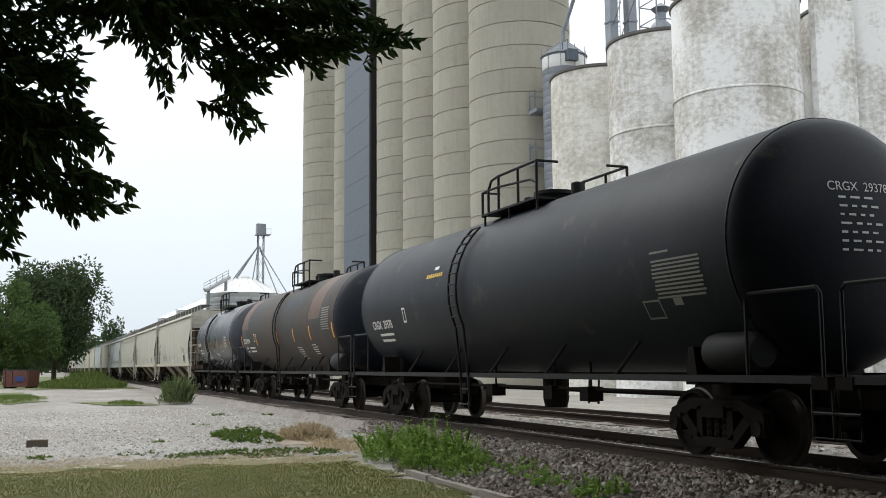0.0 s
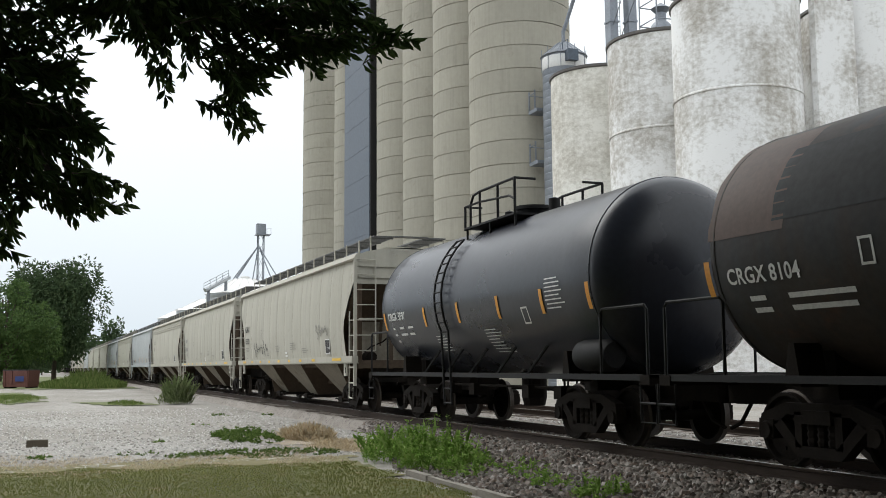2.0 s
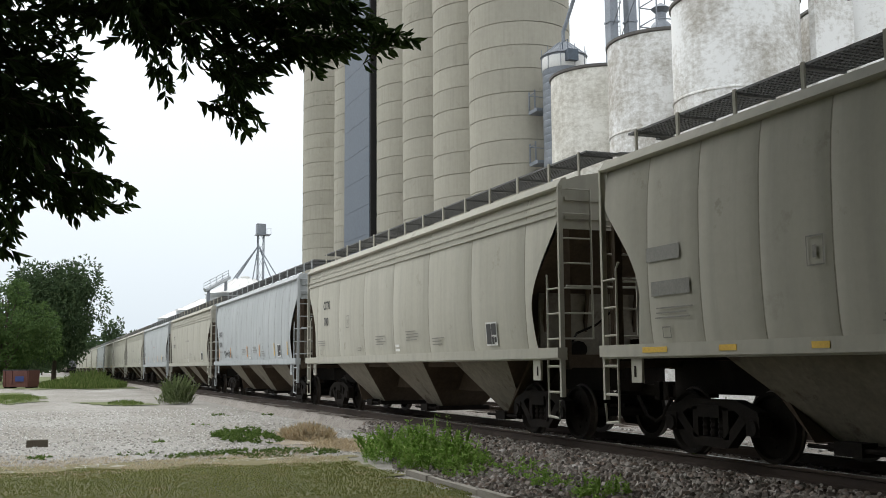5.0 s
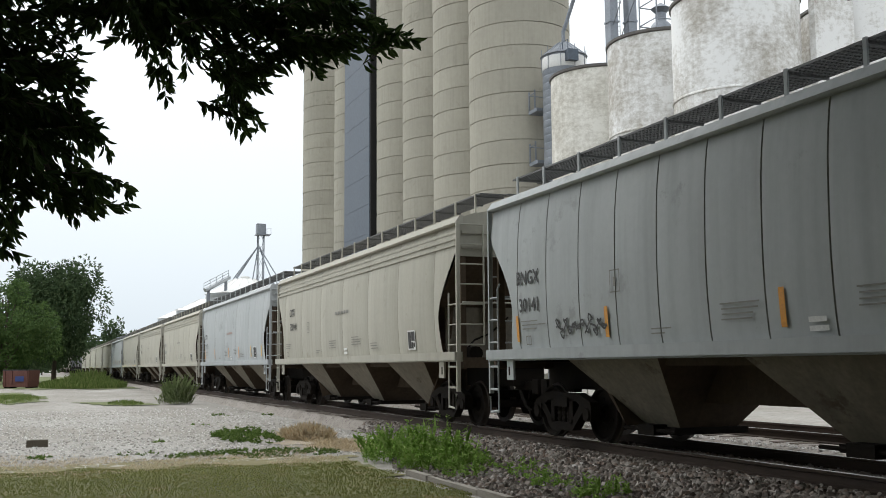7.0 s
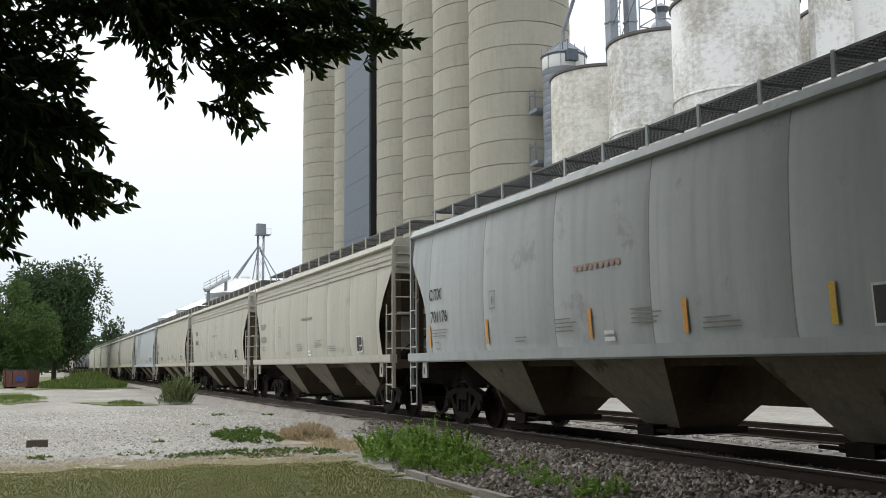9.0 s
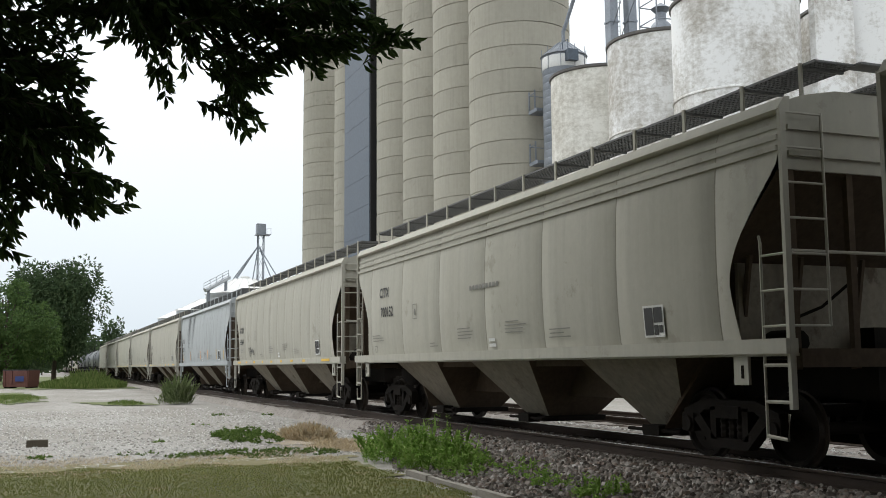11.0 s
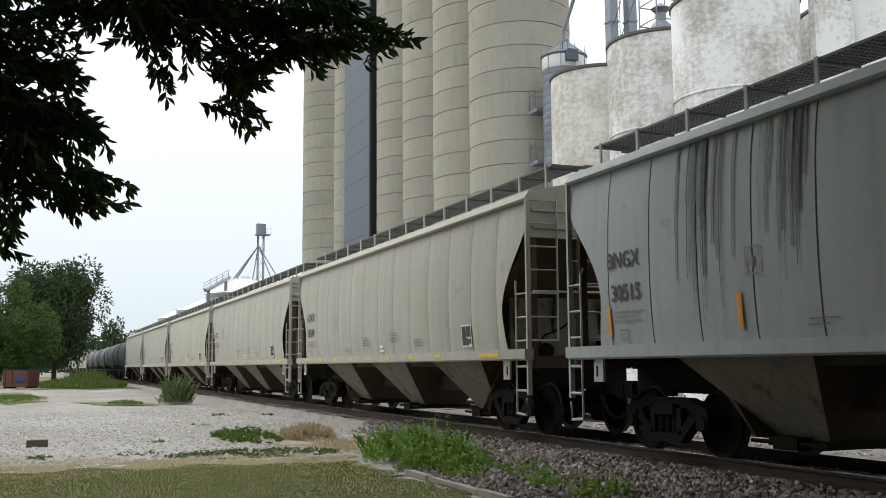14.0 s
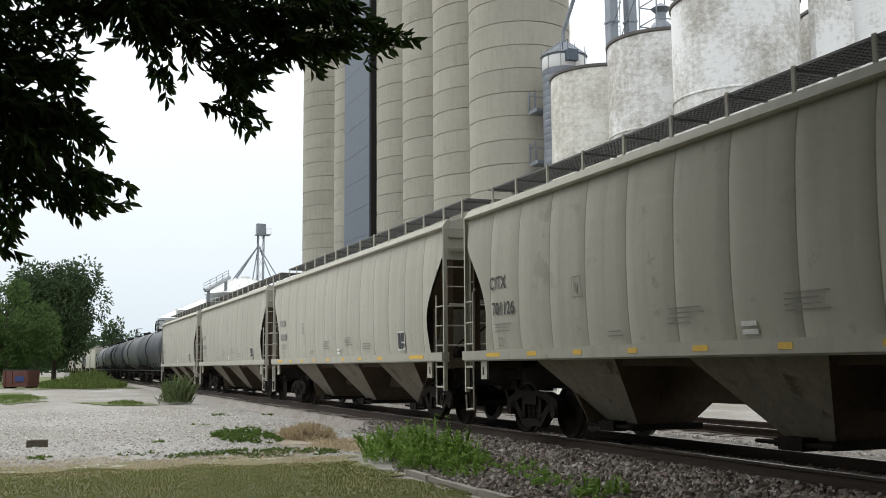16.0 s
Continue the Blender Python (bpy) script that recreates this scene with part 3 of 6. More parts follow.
    for s in (-1, 1):
        bm = bmesh.new()
        y0, y1 = sorted((s * 1.50, s * 1.675))
        box(bm, -8.75, 8.75, y0, y1, 1.14, 1.325)
        box(bm, -8.75, 8.75, min(s * 1.40, s * 1.63), max(s * 1.40, s * 1.63), 1.12, 1.15)
        part("side_sill", bm, paint, car, bevel=0.012)
    # hopper bays
    for xc in (-4.55, 0.0, 4.55):
        bm = bmesh.new()
        xl = xc * 0.965
        top = [(xc - 1.36, -1.40, 1.17), (xc + 1.36, -1.40, 1.17), (xc + 1.36, 1.40, 1.17), (xc - 1.36, 1.40, 1.17)]
        low = [(xl - 0.42, -0.50, 0.30), (xl + 0.42, -0.50, 0.30), (xl + 0.42, 0.50, 0.30), (xl - 0.42, 0.50, 0.30)]
        ta, la = [bm.verts.new(p) for p in top], [bm.verts.new(p) for p in low]
        bm.faces.new(la[::-1])
        bm.faces.new(ta)
        for i in range(4):
            bm.faces.new((ta[i], ta[(i + 1) % 4], la[(i + 1) % 4], la[i]))
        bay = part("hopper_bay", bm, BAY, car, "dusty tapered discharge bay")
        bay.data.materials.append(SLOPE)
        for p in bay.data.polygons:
            # faces turned along the track get the dark brown as painted shade
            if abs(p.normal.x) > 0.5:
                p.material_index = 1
        bm = bmesh.new()
        box(bm, xl - 0.52, xl + 0.52, -0.66, 0.66, 0.22, 0.32)
        box(bm, xl - 0.22, xl + 0.22, -0.84, -0.6, 0.20, 0.36)
        tube(bm, [(xl - 0.7, -0.78, 0.28), (xl + 0.7, -0.78, 0.28)], 0.03, 6)
        part("outlet_gate", bm, IRON, bay, bevel=0.01)
    # dark fill between bays, its colour deepened for the shade there
    for xc in (-2.275, 2.275):
        bm = bmesh.new()
        pts = [(-1.0, 1.04), (1.0, 1.04), (1.0, 1.17), (-1.0, 1.17)]
        prism(bm, [(xc + x, z) for x, z in pts], -1.2, 1.2)
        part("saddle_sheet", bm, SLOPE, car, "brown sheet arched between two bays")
    for sd in (-1, 1):
        bm = bmesh.new()
        q = [(sd * 5.80, 1.17), (sd * 4.85, 0.33), (sd * 6.05, 1.17)]
        prism(bm, q, -0.9, 0.9)
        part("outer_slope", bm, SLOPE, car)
    # roof walkway
    for s in (-1, 1):
        bm = bmesh.new()
        y0, y1 = sorted((s * 0.42, s * 1.06))
        for k in range(11):
            y = y0 + (y1 - y0) * k / 10
            box(bm, -8.75, 8.75, y - 0.006, y + 0.006, 4.80, 4.835)
        for k in range(176):
            x = -8.75 + k * 0.1
            box(bm, x - 0.006, x + 0.006, y0, y1, 4.805, 4.83)
        part("walkway", bm, GRATE, car, "dark open grating running board")
        for k in range(14):
            x = -8.45 + k * 1.3
            bm = bmesh.new()
            yo = s * 1.06
            box(bm, x - 0.03, x + 0.03, min(yo, yo + s * 0.03), max(yo, yo + s * 0.03), 4.36, 4.85)
            bracket = part("walkway_bracket", bm, paint, car)
            bm = bmesh.new()
            box(bm, x - 0.025, x + 0.025, y0, y1, 4.77, 4.80)
            part("bracket_arm", bm, GRATE, bracket)
    for s in (-1, 1):
        bm = bmesh.new()
        box(bm, s * 8.74 - 0.16, s * 8.74 + 0.16, -0.48, 0.48, 4.80, 4.83)
        part("end_walkway", bm, GRATE, car)
    for k in range(4):
        bm = bmesh.new()
        x = -6 + k * 4
        box(bm, x - 1.6, x + 1.6, -0.36, 0.36, 4.50, 4.64)
        part("hatch_cover", bm, paint, car, bevel=0.03)
    for x in (-6.62, 6.62):
        truck(car, x)
    if ribs:
        for z in (3.68, 3.82, 3.96):
            for sd in (-1, 1):
                bm = bmesh.new()
                y0, y1 = sorted((sd * (hop_y(z) - 0.03), sd * (hop_y(z) + 0.035)))
                box(bm, -8.62, 8.62, y0, y1, z - 0.03, z + 0.03)
                part("side_rib", bm, paint, car, bevel=0.02)
    if tape:
        for x, half in ((-7.0, 0.30), (-5.4, 0.17), (-3.8, 0.14), (-2.2, 0.12), (-0.6, 0.16), (1.0, 0.12), (2.6, 0.16), (4.3, 0.18), (6.95, 0.46)):
            bm = bmesh.new()
            box(bm, x - half, x + half, -1.682, -1.678, 1.195, 1.275)
            part("reflector", bm, tape, car, "yellow reflective strip")
    for o in car.children_recursive:
        if not o.name.startswith(("truck", "wheelset", "coupler")):
            for v in o.data.vertices:
                v.co.z = lifted(v.co.z)
                if abs(v.co.x) > 7.44:          # short end overhangs
                    v.co.x = math.copysign(7.44 + (abs(v.co.x) - 7.44) * 0.80, v.co.x)
    return car


def text_mesh(word, size, material, wrap, x, z, spacing=1.0):
    """A word as thin letters, laid on a surface: wrap(z) tells the surface's y at a height."""
    c = bpy.data.curves.new("letters", "FONT")
    c.body, c.size, c.space_character = word, size, spacing
    c.resolution_u = 3
    c.offset = size * 0.022
    ob = bpy.data.objects.new("letters", c)
    scene.collection.objects.link(ob)
    me = bpy.data.meshes.new_from_object(ob.evaluated_get(bpy.context.evaluated_depsgraph_get()))
    bpy.data.objects.remove(ob)
    for v in me.vertices:
        px, pz = x + v.co.x * 0.92, z + v.co.y
        v.co = Vector((px, -wrap(pz) - 0.008, pz))
    me.materials.clear()
    me.materials.append(material)
    return me


def hop_wrap(z):
    return hop_y(max(1.14 + (z - 1.38) / 0.94, 1.3)) + 0.016


def stencil(car, word, size, material, wrap, x, z, label):
    part("stencil", text_mesh(word, size, material, wrap, x, z, 1.05), None, car, label)


def bars(car, rows, material, wrap, label="", name="small_print"):
    """Small print that cannot be read: (x, z, length, height) bars on the surface."""
    bm = bmesh.new()
    for x, z, w, h in rows:
        v = [bm.verts.new((px, -wrap(pz) - 0.009, pz)) for px, pz in ((x, z), (x + w, z), (x + w, z + h), (x, z + h))]
        bm.faces.new(v)
    ob = part(name, bm, material, car, label)
    if len(rows) > 2:
        tagged(ob, kind="stuff")


def print_block(x, z, w, n, h=0.020, gap=0.065):
    return [(x + rnd(0, 0.05), z - i * gap, w * rnd(0.6, 1.0), h) for i in range(n)]


# ---- tank cars ----
def tank_car(label, paint, length, radius, zc, group_x, loop_rail=True):
    """length: over the heads; the tank lies along x with its axis at height zc."""
    car = thing("tank_car", label, "railway car", "freight train")
    half = length / 2
    cyl = half - 0.62
    prof = []
    for k in range(9):
        a = k / 8 * math.pi / 2
        prof.append((radius * math.sin(a) if k else 0.001, -cyl - 0.62 * math.cos(a)))
    n = 12
    body = [(radius, -cyl + 2 * cyl * k / n) for k in range(1, n)]
    prof2 = prof + body + [(r, -h) for r, h in prof[::-1]]
    bm = bmesh.new()
    lathe(bm, prof2, 56, origin=(0, 0, zc), axis="X")
    part("tank_shell", bm, paint, car, smooth=True)
    for x in (-cyl, cyl):
        bm = bmesh.new()
        lathe(bm, [(radius + 0.001, x - 0.02), (radius + 0.008, x - 0.012), (radius + 0.008, x + 0.012), (radius + 0.001, x + 0.02)], 56, origin=(0, 0, zc), axis="X")
        part("weld_seam", bm, paint, car, smooth=True)
    end = half + 0.85
    for s in (-1, 1):
        bm = bmesh.new()
        box(bm, min(s * (half - 3.2), s * end), max(s * (half - 3.2), s * end), -0.35, 0.35, 0.72, 1.10)
        box(bm, min(s * (end - 0.25), s * end), max(s * (end - 0.25), s * end), -1.5, 1.5, 0.98, 1.12)
        box(bm, min(s * (half - 0.3), s * end), max(s * (half - 0.3), s * end), -1.48, 1.48, 1.08, 1.12)
        part("stub_sill", bm, IRON, car, bevel=0.01)
        bm = bmesh.new()
        x = s * (half - 1.75)
        prism(bm, [(x - 0.22, 0.85), (x + 0.22, 0.85), (x + 0.16, 1.5), (x - 0.16, 1.5)], -0.95, 0.95)
        for y in (-1.22, 1.22):
            prism(bm, [(x - 0.14, 1.0), (x + 0.14, 1.0), (x + 0.05, 1.5), (x - 0.05, 1.5)], y - 0.2, y + 0.2)
        part("bolster_saddle", bm, IRON, car)
        coupler(car, s, end - 0.3, end + 0.02 + (9.2 - 9.17))
        truck(car, s * (half - 1.75))
        for side in (-1, 1):
            # end handrail and steps
            bm = bmesh.new()
            xa = s * (half - 0.55)
            xb = s * (end - 0.1)
            y = side * 1.45
            tube(bm, [(xa, y, 1.12), (xa, y, 2.05), (xa + s * 0.06, y, 2.12), (xb - s * 0.06, y, 2.12), (xb, y, 2.05), (xb, y, 1.1)], 0.024, 6)
            part("end_handrail", bm, RAILING, car, smooth=True)
            bm = bmesh.new()
            tube(bm, [(xb - 0.2, y, 1.0), (xb - 0.2, y, 0.45), (xb + 0.2, y, 0.45), (xb + 0.2, y, 1.0)], 0.02, 6)
            tube(bm, [(xb - 0.2, y, 0.72), (xb + 0.2, y, 0.72)], 0.02, 6)
            part("step", bm, RAILING, car)
    for side in (-1, 1):
        bm = bmesh.new()
        box(bm, -end + 0.2, end - 0.2, side * 1.44 - 0.045, side * 1.44 + 0.045, 1.04, 1.13)
        part("running_rail", bm, RAILING, car)
        for k in range(-2, 3):
            bm = bmesh.new()
            x = k * (half - 2.5) / 2.5
            tube(bm, [(x, side * 1.44, 1.1), (x + 0.28, side * 1.16, zc - math.sqrt(radius ** 2 - 1.16 ** 2) + 0.02)], 0.03, 6)
            part("sill_brace", bm, RAILING, car)
    # under-tank piping and brake gear
    bm = bmesh.new()
    tube(bm, [(-half + 2.8, -0.75, 0.86), (half - 2.8, -0.75, 0.86)], 0.028, 6)
    tube(bm, [(-half + 2.8, 0.8, 0.74), (half - 2.8, 0.8, 0.74)], 0.022, 6)
    lathe(bm, [(0.22, 0.45), (0.26, 0.62), (0.26, 1.1)], 14)
    for x in (-2.6, -1.2, 1.4, 2.7):
        tube(bm, [(x, -0.75, 0.86), (x, -0.75, 1.35)], 0.02, 6)
        box(bm, x - 0.14, x + 0.14, -0.9, -0.6, 0.66, 0.9)
    part("underside_piping", bm, IRON, car)
    bm = bmesh.new()
    xb = half - 1.0
    lathe(bm, [(0.01, xb - 0.55), (0.24, xb - 0.5), (0.26, xb - 0.4), (0.26, xb + 0.35), (0.2, xb + 0.45), (0.01, xb + 0.46)], 18, origin=(0, -1.2, 1.42), axis="X")
    part("brake_cylinder", bm, RAILING, car, smooth=True)
    # manway, platform and its rails
    top = zc + radius
    bm = bmesh.new()
    lathe(bm, [(0.36, top - 0.1), (0.36, top + 0.18), (0.42, top + 0.18), (0.42, top + 0.25), (0.1, top + 0.30), (0.001, top + 0.30)], 20, origin=(group_x + 0.1, 0, 0))
    lathe(bm, [(0.12, top - 0.1), (0.12, top + 0.32), (0.001, top + 0.36)], 12, origin=(group_x + 0.85, 0.1, 0))
    lathe(bm, [(0.10, top - 0.1), (0.10, top + 0.26), (0.001, top + 0.30)], 12, origin=(group_x - 0.75, -0.15, 0))
    part("manway", bm, RAILING, car, "bolted manway with valves", smooth=True)
    bm = bmesh.new()
    for s in (-1, 1):
        box(bm, group_x - 1.25, group_x + 1.25, min(s * 0.55, s * 1.0), max(s * 0.55, s * 1.0), top - 0.10, top - 0.06)
        for x in (-1.2, 0, 1.2):
            tube(bm, [(group_x + x, s * 0.95, top - 0.08), (group_x + x, s * 0.95, top - 0.5)], 0.025, 6)
    part("platform", bm, RAILING, car, "black grated walkway")
    for s in (-1, 1):
        bm = bmesh.new()
        y = s * 0.98
        for x, hh in ((-1.25, 0.40), (-0.95, 0.40), (-0.45, 0.62), (0.45, 0.62), (1.25, 0.62)):
            tube(bm, [(group_x + x, y, top - 0.12), (group_x + x, y, top + hh)], 0.028, 6)
        tube(bm, [(group_x - 1.25, y, top + 0.40), (group_x - 0.5, y, top + 0.40), (group_x + 1.0, y, top + 0.30), (group_x + 1.25, y, top + 0.2)], 0.024, 6)
        tube(bm, [(group_x - 0.95, y, top + 0.40), (group_x - 0.8, y, top + 0.58), (group_x - 0.45, y, top + 0.62), (group_x + 1.25, y, top + 0.62), (group_x + 1.25, y - s * 0.45, top + 0.62)], 0.028, 6)
        tube(bm, [(group_x - 1.25, y, top + 0.40), (group_x - 1.25, y - s * 0.4, top + 0.40)], 0.024, 6)
        part("platform_rail", bm, RAILING, car, "black tube guard rail", smooth=True)
    # curved ladder up each flank
    lx = group_x - 1.1
    for s in (-1, 1):
        bm = bmesh.new()
        for dx in (-0.2, 0.2):
            pts = [(lx + dx, s * 1.47, 0.45), (lx + dx, s * 1.5, 1.1)]
            pts += [(lx + dx, s * (radius + 0.10) * math.cos(a), zc + (radius + 0.10) * math.sin(a)) for a in [radians(-25 + 9 * i) for i in range(9)]]
            tube(bm, pts, 0.024, 6)
        for i in range(11):
            a = radians(-25 + 7.2 * i)
            p = (s * (radius + 0.10) * math.cos(a), zc + (radius + 0.10) * math.sin(a))
            tube(bm, [(lx - 0.2, *p), (lx + 0.2, *p)], 0.017, 6)
        for z in (0.5, 0.8):
            tube(bm, [(lx - 0.2, s * 1.48, z), (lx + 0.2, s * 1.48, z)], 0.017, 6)
        part("ladder", bm, RAILING, car, smooth=True)
    return car


def tank_wrap(radius, zc):
    return lambda z: math.sqrt(max(radius ** 2 - (z - zc) ** 2, 0.01)) + 0.004


SPEED = 16.226
TRAIN = []          # (car, place of its middle at the start)


def put(car, s):
    car.matrix_basis = pose(s, 0, 0)
    TRAIN.append((car, s))
    return car


# ---- silos ----
def course_mesh(r, ring):
    bm = bmesh.new()
    lathe(bm, [(r - 0.06, 0.0), (r - 0.06, 0.03), (r, 0.034), (r + 0.003, ring * 0.5), (r, ring - 0.034), (r - 0.06, ring - 0.03), (r - 0.06, ring)], 56)
    bmesh.ops.recalc_face_normals(bm, faces=bm.faces)
    me = bpy.data.meshes.new("concrete_course")
    bm.to_mesh(me)
    bm.free()
    me.materials.append(CONCRETE)
    me.polygons.foreach_set("use_smooth", [True] * len(me.polygons))
    me.set_sharp_from_angle(angle=radians(38))
    return me


RING = 1.83
COURSE = course_mesh(4.02, RING)


def concrete_silo(x, y, courses, label):
    s = thing("grain_silo", label, "silo", "tall silo row", pose(x, y, G))
    lift = rnd(-0.5, 0.3)
    for k in range(courses):
        part("concrete_course", COURSE, None, s, place=pose(rnd(-0.012, 0.012), rnd(-0.012, 0.012), (k + lift) * RING if k else -0.8, 0, 0, rnd(0, 360)))
    return s


def white_silo(x, y, r, h, label, joint, wash):
    s = thing("white_silo", label, "silo", "white silo cluster", pose(x, y, G))
    bm = bmesh.new()
    prof = [(r, 0.0)]
    for z in [joint - 5.4 * k for k in (2, 1, 0) if joint - 5.4 * k > 0.3]:
        prof += [(r, z - 0.07), (r + 0.05, z - 0.05), (r + 0.05, z + 0.02), (r, z + 0.06)]
    prof.append((r, h - 0.25))
    lathe(bm, prof, 64)
    part("silo_wall", bm, wash, s, smooth=True)
    bm = bmesh.new()
    lathe(bm, [(r - 0.05, h - 0.26), (r + 0.09, h - 0.20), (r + 0.09, h - 0.06), (r - 0.2, h + 0.04), (0.01, h + 0.5)], 64)
    part("silo_roof", bm, RIM, s, "dark weathered roof rim", smooth=True)
    return s


def steel_bin(x, y, r, eave, rise, label, group="steel bins", ring=0.85, wall=None, roof=None):
    """Corrugated bin with a cone roof, its sheets in hoops."""
    b = thing("steel_bin", label, "grain bin", group, pose(x, y, G))
    bm = bmesh.new()
    prof = []
    z = 0.0
    while z < eave - 0.01:
        z2 = min(z + ring, eave)
        prof += [(r, z), (r + 0.03, z + 0.05), (r + 0.03, z2 - 0.06), (r, z2 - 0.03)]
        z = z2
    lathe(bm, prof, 40)
    part("bin_wall", bm, wall or GALV_DARK, b, smooth=True)
    bm = bmesh.new()
    lathe(bm, [(r + 0.02, eave - 0.12), (r + 0.18, eave - 0.06), (r * 0.28, eave + rise * 0.86), (r * 0.12, eave + rise * 0.88), (r * 0.12, eave + rise), (0.01, eave + rise * 1.05)], 40)
    part("bin_roof", bm, roof or GALV, b, "pale galvanised cone roof", smooth=True)
    for k in range(16):
        bm = bmesh.new()
        a = 2 * math.pi * k / 16
        tube(bm, [((r + 0.1) * math.cos(a), (r + 0.1) * math.sin(a), eave), (r * 0.28 * math.cos(a), r * 0.28 * math.sin(a), eave + rise * 0.88)], 0.035, 5)
        part("roof_rib", bm, roof or GALV, b)
    return b


# ---- plants ----
def leaf_mesh(items, material, name, kind_leaf=True):
    """items: (point, along, side normal, length, width); a pointed, folded leaf for each."""
    n = len(items)
    P = np.array([i[0] for i in items], float)
    A = np.array([i[1] for i in items], float)
    S = np.array([i[2] for i in items], float)
    A /= np.linalg.norm(A, axis=1)[:, None]
    S = S - (S * A).sum(1)[:, None] * A
    S /= np.maximum(np.linalg.norm(S, axis=1), 1e-6)[:, None]
    N = np.cross(A, S)
    L = np.array([i[3] for i in items])[:, None]
    W = np.array([i[4] for i in items])[:, None]
    base, tip = P, P + A * L - N * L * 0.12
    mid = P + A * L * 0.45
    lft, rgt = mid + S * W * 0.5 + N * W * 0.18, mid - S * W * 0.5 + N * W * 0.18
    l2, r2 = P + A * L * 0.75 + S * W * 0.33 + N * W * 0.08, P + A * L * 0.75 - S * W * 0.33 + N * W * 0.08
    V = np.stack([base, rgt, r2, tip, l2, lft], 1).reshape(-1, 3)
    F = [(6 * k, 6 * k + 1, 6 * k + 2, 6 * k + 3) for k in range(n)] + [(6 * k, 6 * k + 3, 6 * k + 4, 6 * k + 5) for k in range(n)]
    return plain(name, V.tolist(), F, material)


def rvec():
    v = Vector((random.gauss(0, 1), random.gauss(0, 1), random.gauss(0, 1)))
    return v.normalized()


def spray(centre, ry, rz, root, twigs, leaves, wood, thick=0.62):
    """Drooping twigs set with leaves that fill a flattened space about centre; root: where they come from."""
    c, root = Vector(centre), Vector(root)
    for _ in range(int(twigs * thick)):
        while True:
            u = Vector((rnd(-1, 1), rnd(-1, 1), rnd(-1, 1)))
            if u.length < 1:
                break
        end = c + Vector((u.x * 0.35, u.y * ry, u.z * rz))
        d = (end - root).normalized()
        ln = rnd(0.16, 0.34)
        start = end - (d * 0.75 + Vector((0, 0, 0.35)) + rvec() * 0.35).normalized() * ln
        midp = (start + end) / 2 + Vector((0, 0, 0.03))
        tube(wood, [start, midp, end], 0.0045, 4, False, 0.002)
        along = (end - start).normalized()
        steps = int(ln / 0.034)
        for k in range(steps + 1):
            f = k / steps
            p = start.lerp(midp, f * 2) if f < 0.5 else midp.lerp(end, f * 2 - 1)
            for sd in (-1, 1):
                out = along.cross(rvec()).normalized()
                a = (along * 0.7 + out * 0.75 + Vector((0, 0, -0.45)) + rvec() * 0.2).normalized()
                leaves.append((p, a, rvec(), rnd(0.075, 0.125), rnd(0.030, 0.046)))
        leaves.append((end, along + Vector((0, 0, -0.3)), rvec(), rnd(0.09, 0.13), rnd(0.032, 0.046)))


